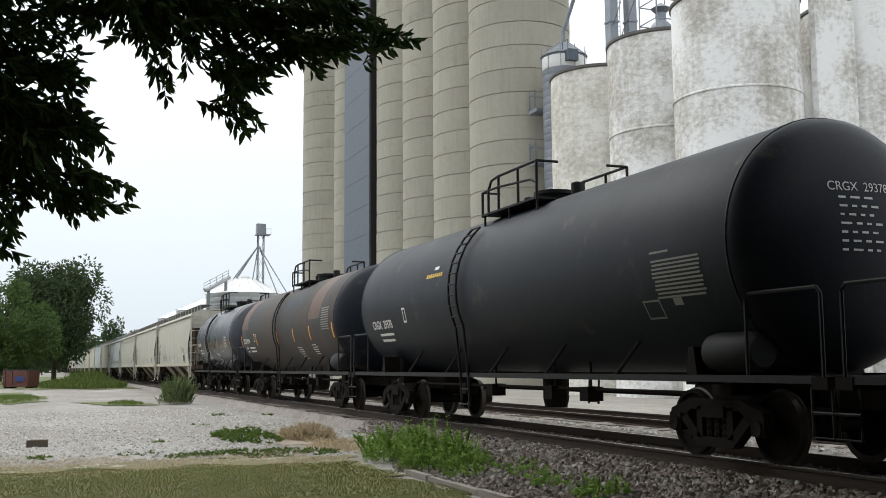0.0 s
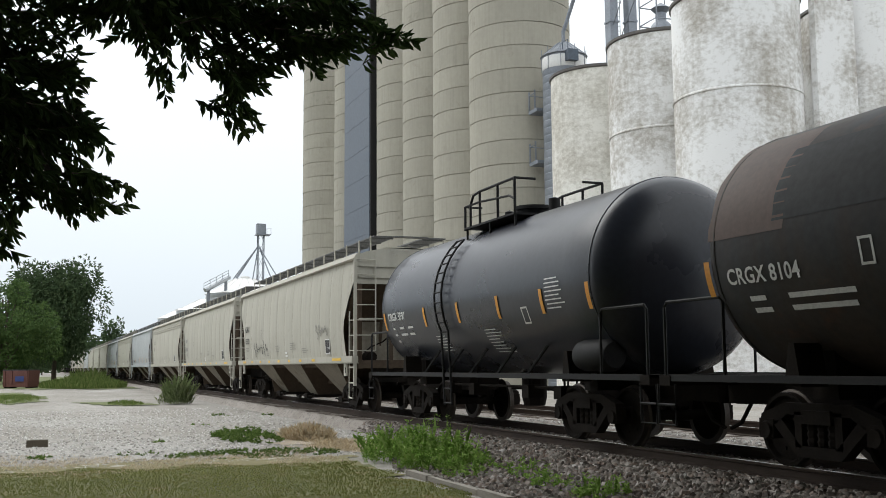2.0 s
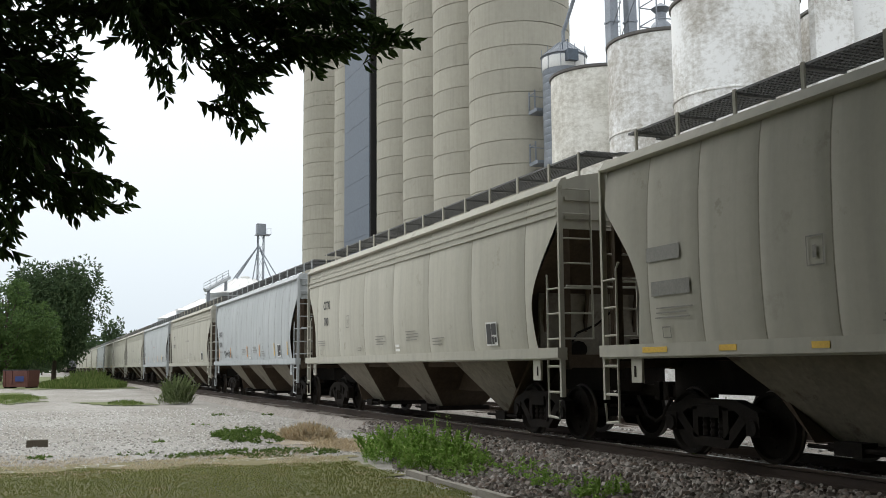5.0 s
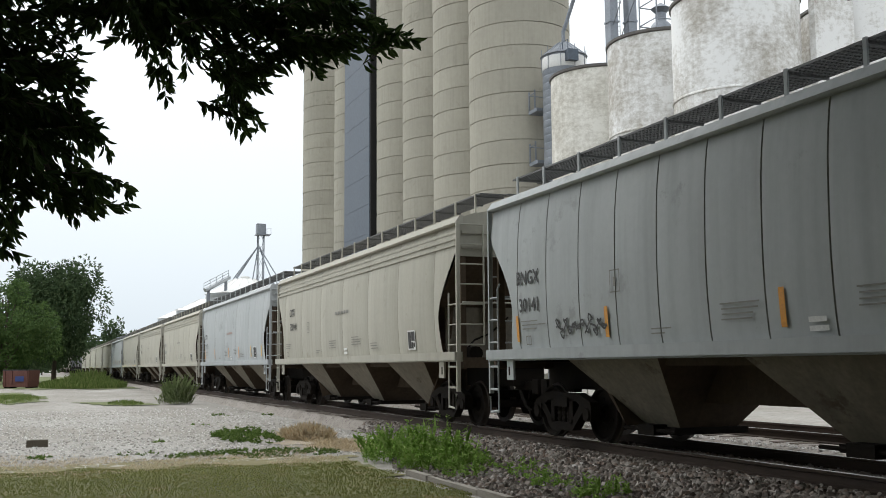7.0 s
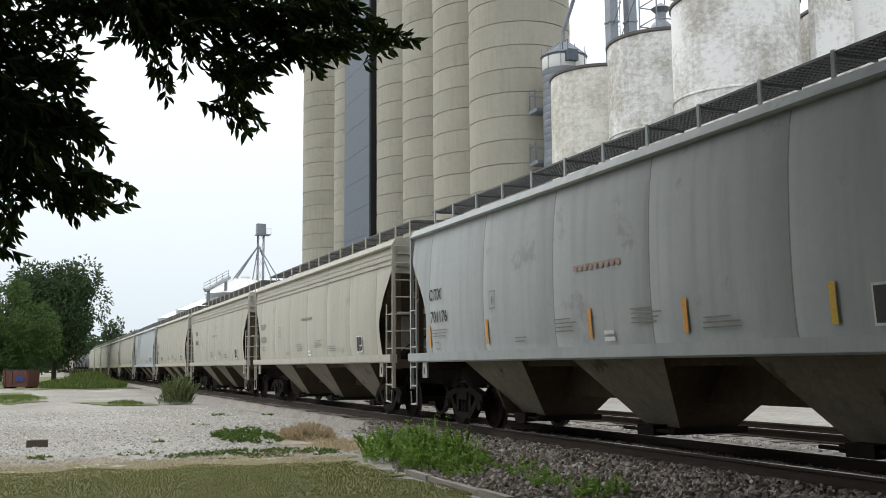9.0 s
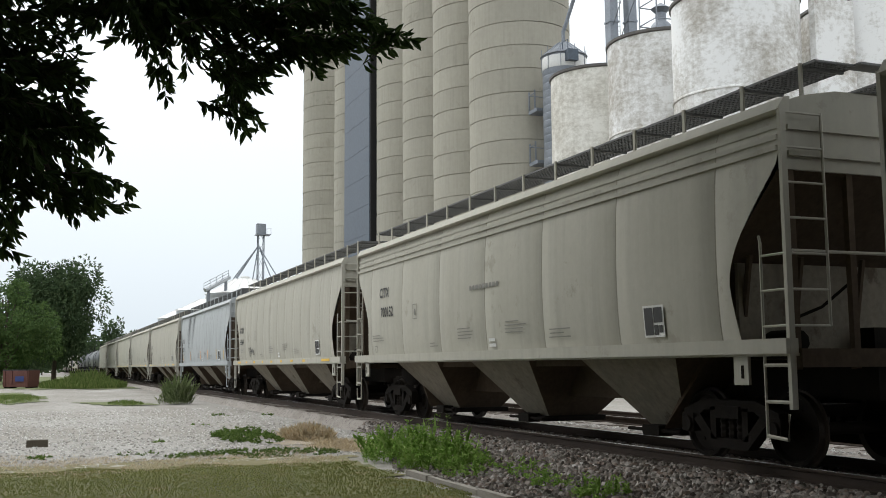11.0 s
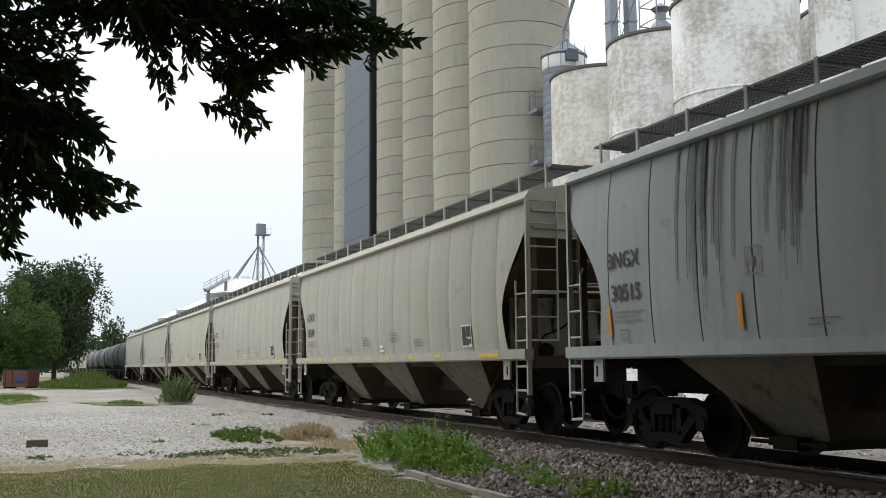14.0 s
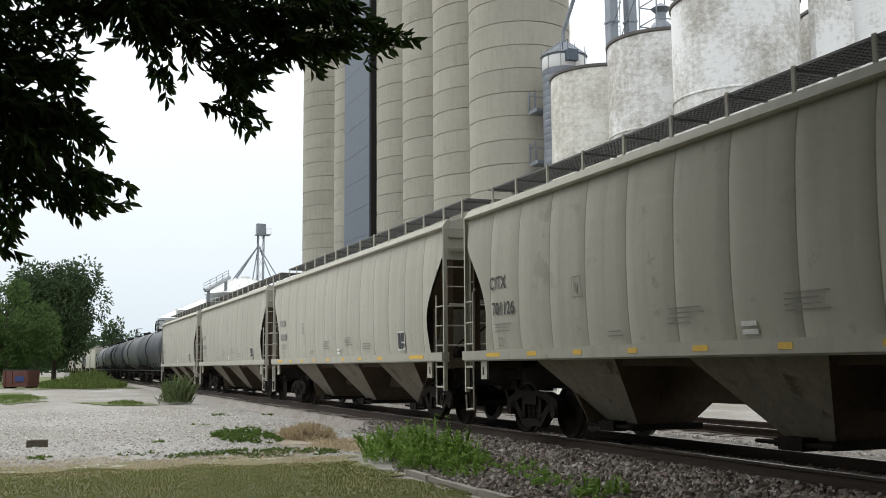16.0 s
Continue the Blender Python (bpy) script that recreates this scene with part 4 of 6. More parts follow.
def overhanging_tree():
    t = thing("broadleaf_tree", "large shade tree whose leafy boughs hang over the yard", "tree", place=pose(-5.5, -15.0, G))
    bm = bmesh.new()
    tube(bm, [(0, 0, -0.2), (0.05, 0.05, 0.5), (0.0, 0.1, 2.2), (0.1, 0.3, 4.0), (0.2, 0.2, 7.5), (0.1, 0.0, 11)], 0.42, 14, True, 0.10)
    part("trunk", bm, BARK, t, smooth=True)
    o = Vector((-5.5, -15.0, G))
    boughs = []
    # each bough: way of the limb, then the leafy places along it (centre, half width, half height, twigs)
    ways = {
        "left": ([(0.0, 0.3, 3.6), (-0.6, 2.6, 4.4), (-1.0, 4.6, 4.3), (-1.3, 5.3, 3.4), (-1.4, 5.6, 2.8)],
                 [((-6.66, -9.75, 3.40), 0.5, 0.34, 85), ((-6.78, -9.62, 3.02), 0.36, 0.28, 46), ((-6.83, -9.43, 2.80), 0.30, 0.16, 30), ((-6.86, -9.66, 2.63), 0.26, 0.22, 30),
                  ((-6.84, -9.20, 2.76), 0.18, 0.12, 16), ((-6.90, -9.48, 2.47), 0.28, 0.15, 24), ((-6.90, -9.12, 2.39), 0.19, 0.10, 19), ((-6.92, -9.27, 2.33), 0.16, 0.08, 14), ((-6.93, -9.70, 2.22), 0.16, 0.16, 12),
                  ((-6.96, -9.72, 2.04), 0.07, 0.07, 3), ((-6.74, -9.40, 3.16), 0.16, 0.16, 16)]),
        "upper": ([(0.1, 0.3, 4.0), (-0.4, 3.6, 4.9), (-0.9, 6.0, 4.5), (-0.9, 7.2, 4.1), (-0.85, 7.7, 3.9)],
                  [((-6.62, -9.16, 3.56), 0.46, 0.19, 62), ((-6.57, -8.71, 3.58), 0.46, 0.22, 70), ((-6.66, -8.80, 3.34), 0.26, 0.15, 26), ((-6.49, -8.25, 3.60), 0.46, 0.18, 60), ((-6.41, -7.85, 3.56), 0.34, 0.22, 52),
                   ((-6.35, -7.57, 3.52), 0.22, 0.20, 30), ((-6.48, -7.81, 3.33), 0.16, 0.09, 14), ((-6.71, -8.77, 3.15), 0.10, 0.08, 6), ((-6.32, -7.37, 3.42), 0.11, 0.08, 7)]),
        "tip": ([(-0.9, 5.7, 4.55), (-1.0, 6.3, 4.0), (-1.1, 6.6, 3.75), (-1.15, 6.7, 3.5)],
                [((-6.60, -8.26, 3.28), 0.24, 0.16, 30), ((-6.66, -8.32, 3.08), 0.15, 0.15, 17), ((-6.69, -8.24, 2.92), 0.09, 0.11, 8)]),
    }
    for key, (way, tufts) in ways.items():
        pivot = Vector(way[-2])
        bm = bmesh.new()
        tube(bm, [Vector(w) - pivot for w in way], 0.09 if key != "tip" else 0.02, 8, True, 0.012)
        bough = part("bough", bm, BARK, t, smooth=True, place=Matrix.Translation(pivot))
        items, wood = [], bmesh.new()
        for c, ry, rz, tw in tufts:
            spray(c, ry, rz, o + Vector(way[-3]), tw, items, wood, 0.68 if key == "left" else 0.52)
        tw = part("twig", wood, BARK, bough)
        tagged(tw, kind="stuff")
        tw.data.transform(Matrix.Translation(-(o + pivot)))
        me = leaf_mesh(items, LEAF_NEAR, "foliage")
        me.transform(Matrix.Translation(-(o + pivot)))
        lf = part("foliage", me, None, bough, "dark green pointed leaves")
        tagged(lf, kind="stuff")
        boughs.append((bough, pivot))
    crown(t, (0, 0.0, 9.5), (5.6, 4.6, 5.2), 4200, 0.55)
    # extra crowns above the view, added to shade the train's near side
    crown(t, (4.5, 6.0, 9.6), (6.0, 4.0, 2.6), 6500, 0.6)
    crown(t, (1.5, 9.5, 11.5), (5.0, 3.5, 2.6), 5000, 0.6)
    crown(t, (7.5, 11.3, 12.6), (7.0, 3.2, 2.4), 6500, 0.6)
    crown(t, (12.5, 7.5, 10.0), (6.0, 4.5, 2.8), 6500, 0.6)
    crown(t, (-3.5, 8.6, 11.6), (6.5, 4.6, 2.6), 16000, 0.6, clumps=60)
    crown(t, (-1.5, 13.0, 13.2), (7.0, 3.0, 2.2), 12000, 0.6, clumps=50)
    return boughs


def crown(t, centre, size, count, leaf, material=None, clumps=26, flat=0.0):
    """A crown of many leaves gathered in clumps, with gaps and an uneven outline."""
    c = Vector(centre)
    items = []
    heads = []
    for _ in range(clumps):
        u = rvec()
        k = rnd(0.45, 0.95)
        heads.append((c + Vector((u.x * size[0], u.y * size[1], u.z * size[2] * (1 if u.z > 0 else 0.8))) * k, rnd(0.22, 0.42)))
    for i in range(count):
        h, f = heads[i % clumps]
        u = rvec() * rnd(0.35, 1.0) ** 0.6
        p = h + Vector((u.x * size[0] * f, u.y * size[1] * f, u.z * size[2] * f))
        items.append((p, u + Vector((0, 0, -0.4)) + rvec() * 0.5, rvec(), leaf * rnd(0.6, 1.2), leaf * rnd(0.35, 0.6)))
    me = leaf_mesh(items, material or LEAF_FAR, "crown")
    ob = part("crown", me, None, t, "uneven leafy crown")
    tagged(ob, kind="stuff")
    bm = bmesh.new()
    for h, f in heads[:12]:
        tube(bm, [(0.0, 0.0, c.z - size[2] * 0.7), (c + (h - c) * 0.4) + Vector((0, 0, -0.3)), h], 0.12 * size[2] / 5, 5, True, 0.02)
    tagged(part("limb", bm, BARK, t), kind="stuff")


def tree(x, y, height, radius, label, count=2600, leaf=0.5, low=0.25, material=None, clumps=28, name="broadleaf_tree"):
    t = thing(name, label, "tree", "yard trees", pose(x, y, G))
    bm = bmesh.new()
    w = height * 0.022
    tube(bm, [(0, 0, -0.2), (0.05, 0.02, height * 0.15), (rnd(-0.2, 0.2), rnd(-0.2, 0.2), height * 0.45), (0, 0, height * 0.8)], w, 9, True, w * 0.3)
    part("trunk", bm, BARK, t, smooth=True)
    crown(t, (0, 0, height * (low + 1) / 2), (radius, radius, height * (1 - low) / 2), count, leaf, material, clumps)
    return t


def tuft(name, label, x, y, rx, ry, h, count, material, lean=0.5, width=0.02, category="weeds", leafy=False, leaf=1.0):
    """Stems or blades standing on the ground; leafy: stems set with leaves."""
    items = []
    for _ in range(count):
        a, k = rnd(0, 2 * math.pi), math.sqrt(rnd(0, 1))
        p = Vector((rx * k * math.cos(a), ry * k * math.sin(a), -0.01))
        if rx > 1 and noise.noise(((x + p.x) * 1.1, (y + p.y) * 1.6, 8.0)) < -0.28:
            continue
        up = Vector((rnd(-lean, lean), rnd(-lean, lean), 1)).normalized()
        hh = h * rnd(0.3, 1.0) * (1 - 0.45 * k * k)
        if leafy:
            items.append((p, up, rvec(), hh, 0.008))
            for j in range(int(10 + hh * 26)):
                f = rnd(0.2, 1)
                o = rvec()
                o.z = abs(o.z) * 0.6
                items.append((p + up * hh * f, o, rvec(), leaf * rnd(0.035, 0.085), leaf * rnd(0.016, 0.032)))
        else:
            items.append((p, up, rvec(), hh, width))
    ob = part(name, leaf_mesh(items, material, name), None, None, place=pose(x, y, yard_z(x, y)))
    return tagged(ob, label, category, kind="stuff")


def patch(name, label, outline, material, z, cell=0.5, category="grass", ragged=0.35):
    """A ragged flat sheet of turf or soil laid over the yard."""
    from_y, to_y = min(p[1] for p in outline), max(p[1] for p in outline)
    from_x, to_x = min(p[0] for p in outline), max(p[0] for p in outline)

    def inside(x, y):
        x += ragged * noise.noise((x * 1.1, y * 1.1, 5.0)) * 2
        y += ragged * noise.noise((x * 1.1, y * 1.1, 9.0)) * 2
        ok, n = False, len(outline)
        for i in range(n):
            (xa, ya), (xb, yb) = outline[i], outline[(i + 1) % n]
            if (ya > y) != (yb > y) and x < (xb - xa) * (y - ya) / (yb - ya) + xa:
                ok = not ok
        return ok

    verts, faces, ids = [], [], {}
    nx, ny = int((to_x - from_x + 2) / cell), int((to_y - from_y + 2) / cell)

    def vid(i, j):
        if (i, j) not in ids:
            x, y = from_x - 1 + i * cell, from_y - 1 + j * cell
            ids[(i, j)] = len(verts)
            verts.append((x + rnd(-0.3, 0.3) * cell, y + rnd(-0.3, 0.3) * cell, yard_z(x, y) + z - G - 0.016))
        return ids[(i, j)]

    for i in range(nx):
        for j in range(ny):
            if inside(from_x - 1 + (i + 0.5) * cell, from_y - 1 + (j + 0.5) * cell):
                faces.append((vid(i, j), vid(i + 1, j), vid(i + 1, j + 1), vid(i, j + 1)))
    ob = new(name, plain(name, verts, faces, material, True))
    tagged(ob, label, category, kind="structure")
    return inside


def scatter_stones(name, label, material, count, x0, x1, y0, y1, zf, size, keep=None):
    base = [(1, 0, -0.3), (0.3, 0.95, -0.2), (-0.8, 0.6, -0.3), (-0.8, -0.6, -0.2), (0.3, -0.95, -0.3), (0.15, 0.1, 0.75), (0.55, 0.3, 0.55), (-0.4, -0.35, 0.6)]
    tri = [(0, 1, 6), (1, 5, 6), (1, 2, 5), (2, 7, 5), (2, 3, 7), (3, 4, 7), (4, 5, 7), (4, 6, 5), (4, 0, 6)]
    B = np.array(base)
    V, F = [], []
    n = 0
    while n < count:
        x, y = rnd(x0, x1), rnd(y0, y1)
        if keep and not keep(x, y):
            count -= 0.2
            continue
        s = size * rnd(0.5, 1.3)
        a = rnd(0, 6.28)
        c, d = math.cos(a), math.sin(a)
        P = B * np.array([s * rnd(0.8, 1.3), s * rnd(0.7, 1.1), s * rnd(0.6, 1.1)])
        P = np.stack([P[:, 0] * c - P[:, 1] * d + x, P[:, 0] * d + P[:, 1] * c + y, P[:, 2] + zf(x, y)], 1)
        V += P.tolist()
        F += [tuple(i + n * 8 for i in t) for t in tri]
        n += 1
    ob = new(name, plain(name, V, F, material))
    tagged(ob, label, "stones", kind="stuff")


# ==== the place ====
ground_sheet()


def near_toe(x):
    """The stone shoulder on the yard side spreads as the yard narrows."""
    return 1.72 + 2.2 * min(max((x + 24) / 8, 0), 1)


ballast_bed("ballast_1", 0.0, 1.45, 2.6, RX0, RX1, near_toe)
ballast_bed("ballast_2", TRACK2, 1.45, 2.4, RX0, RX1, lambda x: 2.2)
main = track(0.0, "mainline rails on dark timber sleepers under the train")
siding = track(TRACK2, "siding rails on dark timber sleepers in pale stone")

# lawn, worn edge and green patches in the yard
on_lawn = patch("lawn", "mown dull green lawn with dry spots", [(-18.4, -30), (-18.2, -10.2), (-18.0, -7.2), (-17.7, -5.4), (-18.0, -4.3), (-15.0, -4.25), (-10.0, -4.15), (40, -4.2), (40, -30)], LAWN, G + 0.035, 0.4)
patch("worn_turf", "dry yellowed turf along the lawn's edge", [(-19.4, -14), (-19.3, -8), (-19.6, -6.5), (-19.0, -4.2), (-16.8, -4.1), (-16.6, -6), (-17.0, -14)], mat("yellowed turf", (0.20, 0.165, 0.085), (0.13, 0.125, 0.045), 0.95, scale=1.5, fine=40, bump=0.5, c3=(0.38, 0.35, 0.30), spots=0.3, spot_scale=2), G + 0.027, 0.3)
patch("dry_patch", "bare tan soil with dead grass", [(-25.5, -4.4), (-24.5, -2.9), (-20.5, -2.5), (-19.6, -3.6), (-21.5, -4.5)], mat("bare tan soil", (0.26, 0.215, 0.15), (0.33, 0.28, 0.21), 0.95, scale=1.5, fine=30, bump=0.4), G + 0.03, 0.3)
GRASSY = mat("rough green turf", (0.07, 0.095, 0.025), (0.13, 0.14, 0.05), 0.95, scale=0.8, fine=20, bump=0.5)
patch("grass_strip", "strip of grass in the gravel yard", [(-54, -7.8), (-53, -5.0), (-48.5, -4.3), (-47.5, -5.2), (-49, -6.6)], GRASSY, G + 0.045, 0.4)
patch("grass_verge", "rough grass verge beside the yard", [(-75, -14.5), (-60, -11.5), (-52, -11.0), (-56, -9.3), (-66, -9.2), (-80, -11)], GRASSY, G + 0.045, 0.5)
patch("grass_field", "rough grass below the trees", [(-90, -10.2), (-87, -6.5), (-88, -2.6), (-92, -2.4), (-230, -3.6), (-230, -60), (-120, -60), (-104, -14)], GRASSY, G + 0.045, 1.6)
bm = bmesh.new()
for k in range(6):
    box(bm, -15.2 + k * 0.93, -14.29 + k * 0.93, -4.12 + rnd(-0.02, 0.02), -4.02 + rnd(-0.02, 0.02), G - 0.05, G + 0.085 + rnd(-0.012, 0.012))
tagged(part("lawn_edging", bm, mat("weathered grey timber", (0.22, 0.20, 0.17), (0.30, 0.28, 0.24), 0.9, scale=3, fine=30, stretch=(0.3, 2, 2)), None, bevel=0.01), "weathered grey edging boards between lawn and ballast", "edging", kind="structure")

def turf_kind(x, y):
    """Broad drifts of green and straw in the lawn."""
    return noise.noise((x * 0.55, y * 0.9, 2.0)) + 0.5 * noise.noise((x * 1.7, y * 2.3, 6.0)) + rnd(-0.35, 0.35)


green, tan = [], []
while len(green) + len(tan) < 42000:
    x, y = rnd(-19.2, -11.5), rnd(-10.6, -4.0)
    if x < -18.3 and random.random() < 0.6 or not on_lawn(x, y):
        continue
    dry = turf_kind(x, y) > 0.12 + 0.5 * max(0.0, (x + 17.5) / 4)
    (tan if dry else green).append(((x, y, yard_z(x, y) + 0.012), (rnd(-0.8, 0.8), rnd(-0.8, 0.8), 1), rvec(), rnd(0.014, 0.036), 0.011))
tagged(new("lawn_grass", leaf_mesh(green, TURF, "lawn_grass")), "short green grass blades", "grass", kind="stuff")
tagged(new("lawn_grass", leaf_mesh(tan, TURF_DRY, "lawn_grass")), "straw coloured drifts of short grass blades", "grass", kind="stuff")
tuft("weeds", "tall green leafy weeds beside the ballast", -17.0, -3.3, 2.4, 0.85, 0.82, 270, WEED, 0.6, leafy=True, leaf=1.25)
tuft("weeds", "sparse weeds straggling over the ballast shoulder", -14.7, -2.9, 1.5, 0.8, 0.42, 110, WEED, 0.7, leafy=True, leaf=1.1)
tuft("weeds", "tall flowering weeds standing above the rest", -17.2, -2.75, 0.7, 0.35, 1.12, 26, WEED, 0.2, leafy=True)
tuft("weeds", "low green weeds in the ballast", -12.6, -2.9, 0.75, 0.35, 0.32, 90, WEED, 0.7, leafy=True)
tuft("weeds", "low green weeds in the ballast", -11.2, -3.0, 0.5, 0.35, 0.42, 70, WEED, 0.6, leafy=True)
tuft("weeds", "sparse weeds at the lawn's corner", -14.5, -2.6, 0.6, 0.4, 0.30, 40, WEED, 0.7, leafy=True)
tuft("ground_cover", "low spreading weeds on the gravel", -25.0, -4.75, 2.4, 0.75, 0.24, 230, COVER, 1.0, leafy=True, leaf=1.2)
tuft("ground_cover", "green fringe of weeds along the lawn", -20.2, -5.5, 1.1, 1.7, 0.11, 420, COVER, 1.2, leafy=True, leaf=0.8)
for wx, wy, wr, wh, wc in ((-36.7, -3.45, 0.5, 0.14, 30), (-36.0, -1.95, 0.4, 0.16, 26), (-20.9, -9.4, 0.35, 0.12, 40), (-24.5, -6.8, 0.3, 0.06, 20), (-31.1, -5.0, 0.5, 0.05, 24), (-21.2, -7.6, 0.6, 0.06, 30), (-28.5, -4.0, 0.5, 0.10, 40)):
    tuft("weeds", "small dark weeds rooted in the gravel", wx, wy, wr, wr * 0.7, wh, wc // 3, COVER, 1.2, leafy=True)
tuft("dry_grass", "tuft of pale dead grass", -23.9, -3.55, 0.95, 0.6, 0.50, 2600, DRY, 1.1, 0.007, "grass")
tuft("dry_grass", "flattened pale dead grass", -21.6, -3.4, 2.0, 0.75, 0.20, 2600, DRY, 1.4, 0.008, "grass")
items = []
for k in range(6000):
    x, y = rnd(-20.6, -17.2), rnd(-11.0, -4.3)
    if noise.noise((x * 0.9, y * 0.9, 4)) > -0.15:
        items.append(((x, y, yard_z(x, y) + 0.008), (rnd(-1.4, 1.4), rnd(-1.4, 1.4), 1), rvec(), rnd(0.03, 0.07), 0.009))
tagged(new("straw", leaf_mesh(items, DRY, "straw")), "dead straw scattered along the lawn's edge", "grass", kind="stuff")
tuft("dry_grass", "dead straw at the yard's edge", -21.0, -9.6, 1.2, 1.0, 0.07, 500, DRY, 1.5, 0.012, "grass")
tuft("bush", "feathery grey green shrub beside the track", -49.3, -3.4, 0.75, 0.6, 1.75, 150, SHRUB, 0.55, leafy=True, category="bush", leaf=1.1)
tuft("bush", "sparse outer stems of the shrub", -49.2, -3.6, 1.2, 0.8, 0.9, 60, SHRUB, 0.7, leafy=True, category="bush")
tuft("grass_clump", "grass growing in the yard's strip", -50.6, -5.7, 2.6, 0.8, 0.30, 500, MEADOW, 0.6, 0.03, "grass")
tuft("tall_grass", "bank of tall grass before the trees", -98, -5.8, 9.5, 3.7, 1.15, 5200, MEADOW, 0.5, 0.07, "grass")
tuft("tall_grass", "mound of brush near the track", -101, -5.2, 3.6, 2.0, 2.0, 700, MEADOW, 0.5, 0.09, "grass", True)
tuft("tall_grass", "rough grass at the lot's far edge", -63, -11.0, 9.5, 1.6, 0.22, 2600, MEADOW, 0.7, 0.04, "grass")
tuft("tall_grass", "low brush along the track's edge", -125, -4.6, 16, 1.0, 1.0, 1500, MEADOW, 0.5, 0.09, "grass")

bal_z = lambda x, y: (-0.18 if y > -1.45 else -0.18 + (G + 0.01 + 0.18) * min(1, (-1.45 - y) / (near_toe(x) - 1.45))) + 0.012
scatter_stones("ballast_stones", "loose grey and reddish ballast stones", STONES, 10000, -26, -7, -4.1, -0.86, bal_z, 0.044, lambda x, y: -y < near_toe(x) + 0.1)
scatter_stones("ballast_stones", "loose grey ballast stones between the rails", STONES, 3000, -24, -6, -0.68, 0.68, lambda x, y: -0.165, 0.034)
scatter_stones("limestone_chips", "pale limestone chips strewn over the yard", PALE_STONES, 8000, -44, -18.5, -11.0, -1.9, lambda x, y: yard_z(x, y) + 0.004, 0.030, lambda x, y: not (x > -26 and -y < near_toe(x)) and random.random() < 0.4 + 0.6 * (x + 44) / 26)
scatter_stones("limestone_chips", "pale limestone chips between the tracks", PALE_STONES, 5000, -26, -5, 1.0, 3.5, lambda x, y: -0.2 - 0.22 * max(0, 1 - abs(y - 1.2) - 0.0) * 0 - (0.12 if 1.9 < y < 2.9 else 0.0), 0.036)
bm = bmesh.new()
box(bm, -24.3, -24.08, -9.70, -9.26, G - 0.03, G + 0.15)
tagged(part("timber_block", bm, BRICKRED, None, bevel=0.012), "short brown timber block lying on the gravel", "block")

# ---- elevator ----
for k in (0, 1, 2, 3, 5):
    concrete_silo(-71.0 - 8.0 * k, 25.2, 26, "tall ringed beige concrete grain silo in a row")
concrete_silo(-71.0 - 8.0 * 6.9, 25.2, 27, "tall ringed beige concrete grain silo at the row's end")
cladding = thing("leg_enclosure", "tall slate blue sheet metal enclosure between silos", "enclosure", place=pose(-101.4, 21.3, G))
for k in range(16):
    bm = bmesh.new()
    box(bm, -4.55, 4.55, -0.5, 0.6, k * 3.0 + 0.01, k * 3.0 + 2.985)
    part("cladding_panel", bm, PANEL_BLUE, cladding, bevel=0.02)
# black strip stands in for the shaded right side of the panels
bm = bmesh.new()
box(bm, 4.56, 4.85, -0.42, 0.55, 0, 48)
part("corner_trim", bm, RAILING, cladding, "dark strip painting the shaded corner")

for x, y, h, joint, lab, wash in ((-40.1, 22.0, 19.5, 14.5, "broad round silo with flaking white paint", WHITEWASH), (-46.05, 21.85, 19.22, 13.95, "round silo with flaking mottled white paint", WHITEWASH), (-52.6, 21.75, 19.12, 8.0, "round silo with flaking cream paint", CREAMWASH), (-39.4, 29.4, 19.65, 9.0, "round white silo in the second row", WHITEWASH)):
    white_silo(x, y, 3.08, h, lab, joint, wash)
bm = bmesh.new()
box(bm, -37.6, -37.2, 24.4, 26.8, G, 18.8)
tagged(part("silo_link_wall", bm, WHITEWASH, None, bevel=0.03), "narrow white wall joining two silos", "wall", kind="structure")


def work_platform(owner, z, r):
    bm = bmesh.new()
    box(bm, -r - 1.15, -r + 0.2, -1.6, 0.6, z - 0.25, z)
    part("service_platform", bm, GALV_DARK, owner, bevel=0.02)
    for px, py in ((-1.1, -1.55), (-0.2, -1.55), (-1.1, 0.5), (-0.2, 0.5)):
        bm = bmesh.new()
        box(bm, -r + px - 0.05, -r + px + 0.05, py - 0.05, py + 0.05, z, z + 1.45)
        part("platform_post", bm, GALV_DARK, owner)
    bm = bmesh.new()
    tube(bm, [(-r - 0.2, -1.55, z + 1.2), (-r - 1.1, -1.55, z + 1.2), (-r - 1.1, 0.5, z + 1.2)], 0.04, 6)
    part("platform_handrail", bm, GALV_DARK, owner)


work_bin = steel_bin(-64.0, 25.4, 1.55, 24.1, 1.15, "slim corrugated steel bin with a white top band", "elevator equipment", ring=0.55, roof=GALV_DARK)
bm = bmesh.new()
lathe(bm, [(1.59, 23.0), (1.62, 23.05), (1.62, 23.85), (1.59, 23.9)], 40)
part("top_band", bm, WHITE, work_bin, "white painted hoop", smooth=True)
work_platform(work_bin, 20.5, 1.55)
work_platform(work_bin, 16.6, 1.55)
bm = bmesh.new()
box(bm, 1.45, 2.0, -0.7, 0.1, 23.3, 24.1)
tube(bm, [(1.3, -0.8, 23.2), (1.3, -0.8, 24.7), (2.1, -0.8, 24.7), (2.1, -0.8, 23.2)], 0.035, 6)
part("roof_hatch", bm, PANEL_BLUE, work_bin)
for k in range(10):
    bm = bmesh.new()
    hx, hy = 1.64 * math.cos(k * 0.628), 1.64 * math.sin(k * 0.628)
    tube(bm, [(hx, hy, 22.9), (hx, hy, 24.6)], 0.025, 5)
    part("hoop_post", bm, GALV_DARK, work_bin)
bm = bmesh.new()
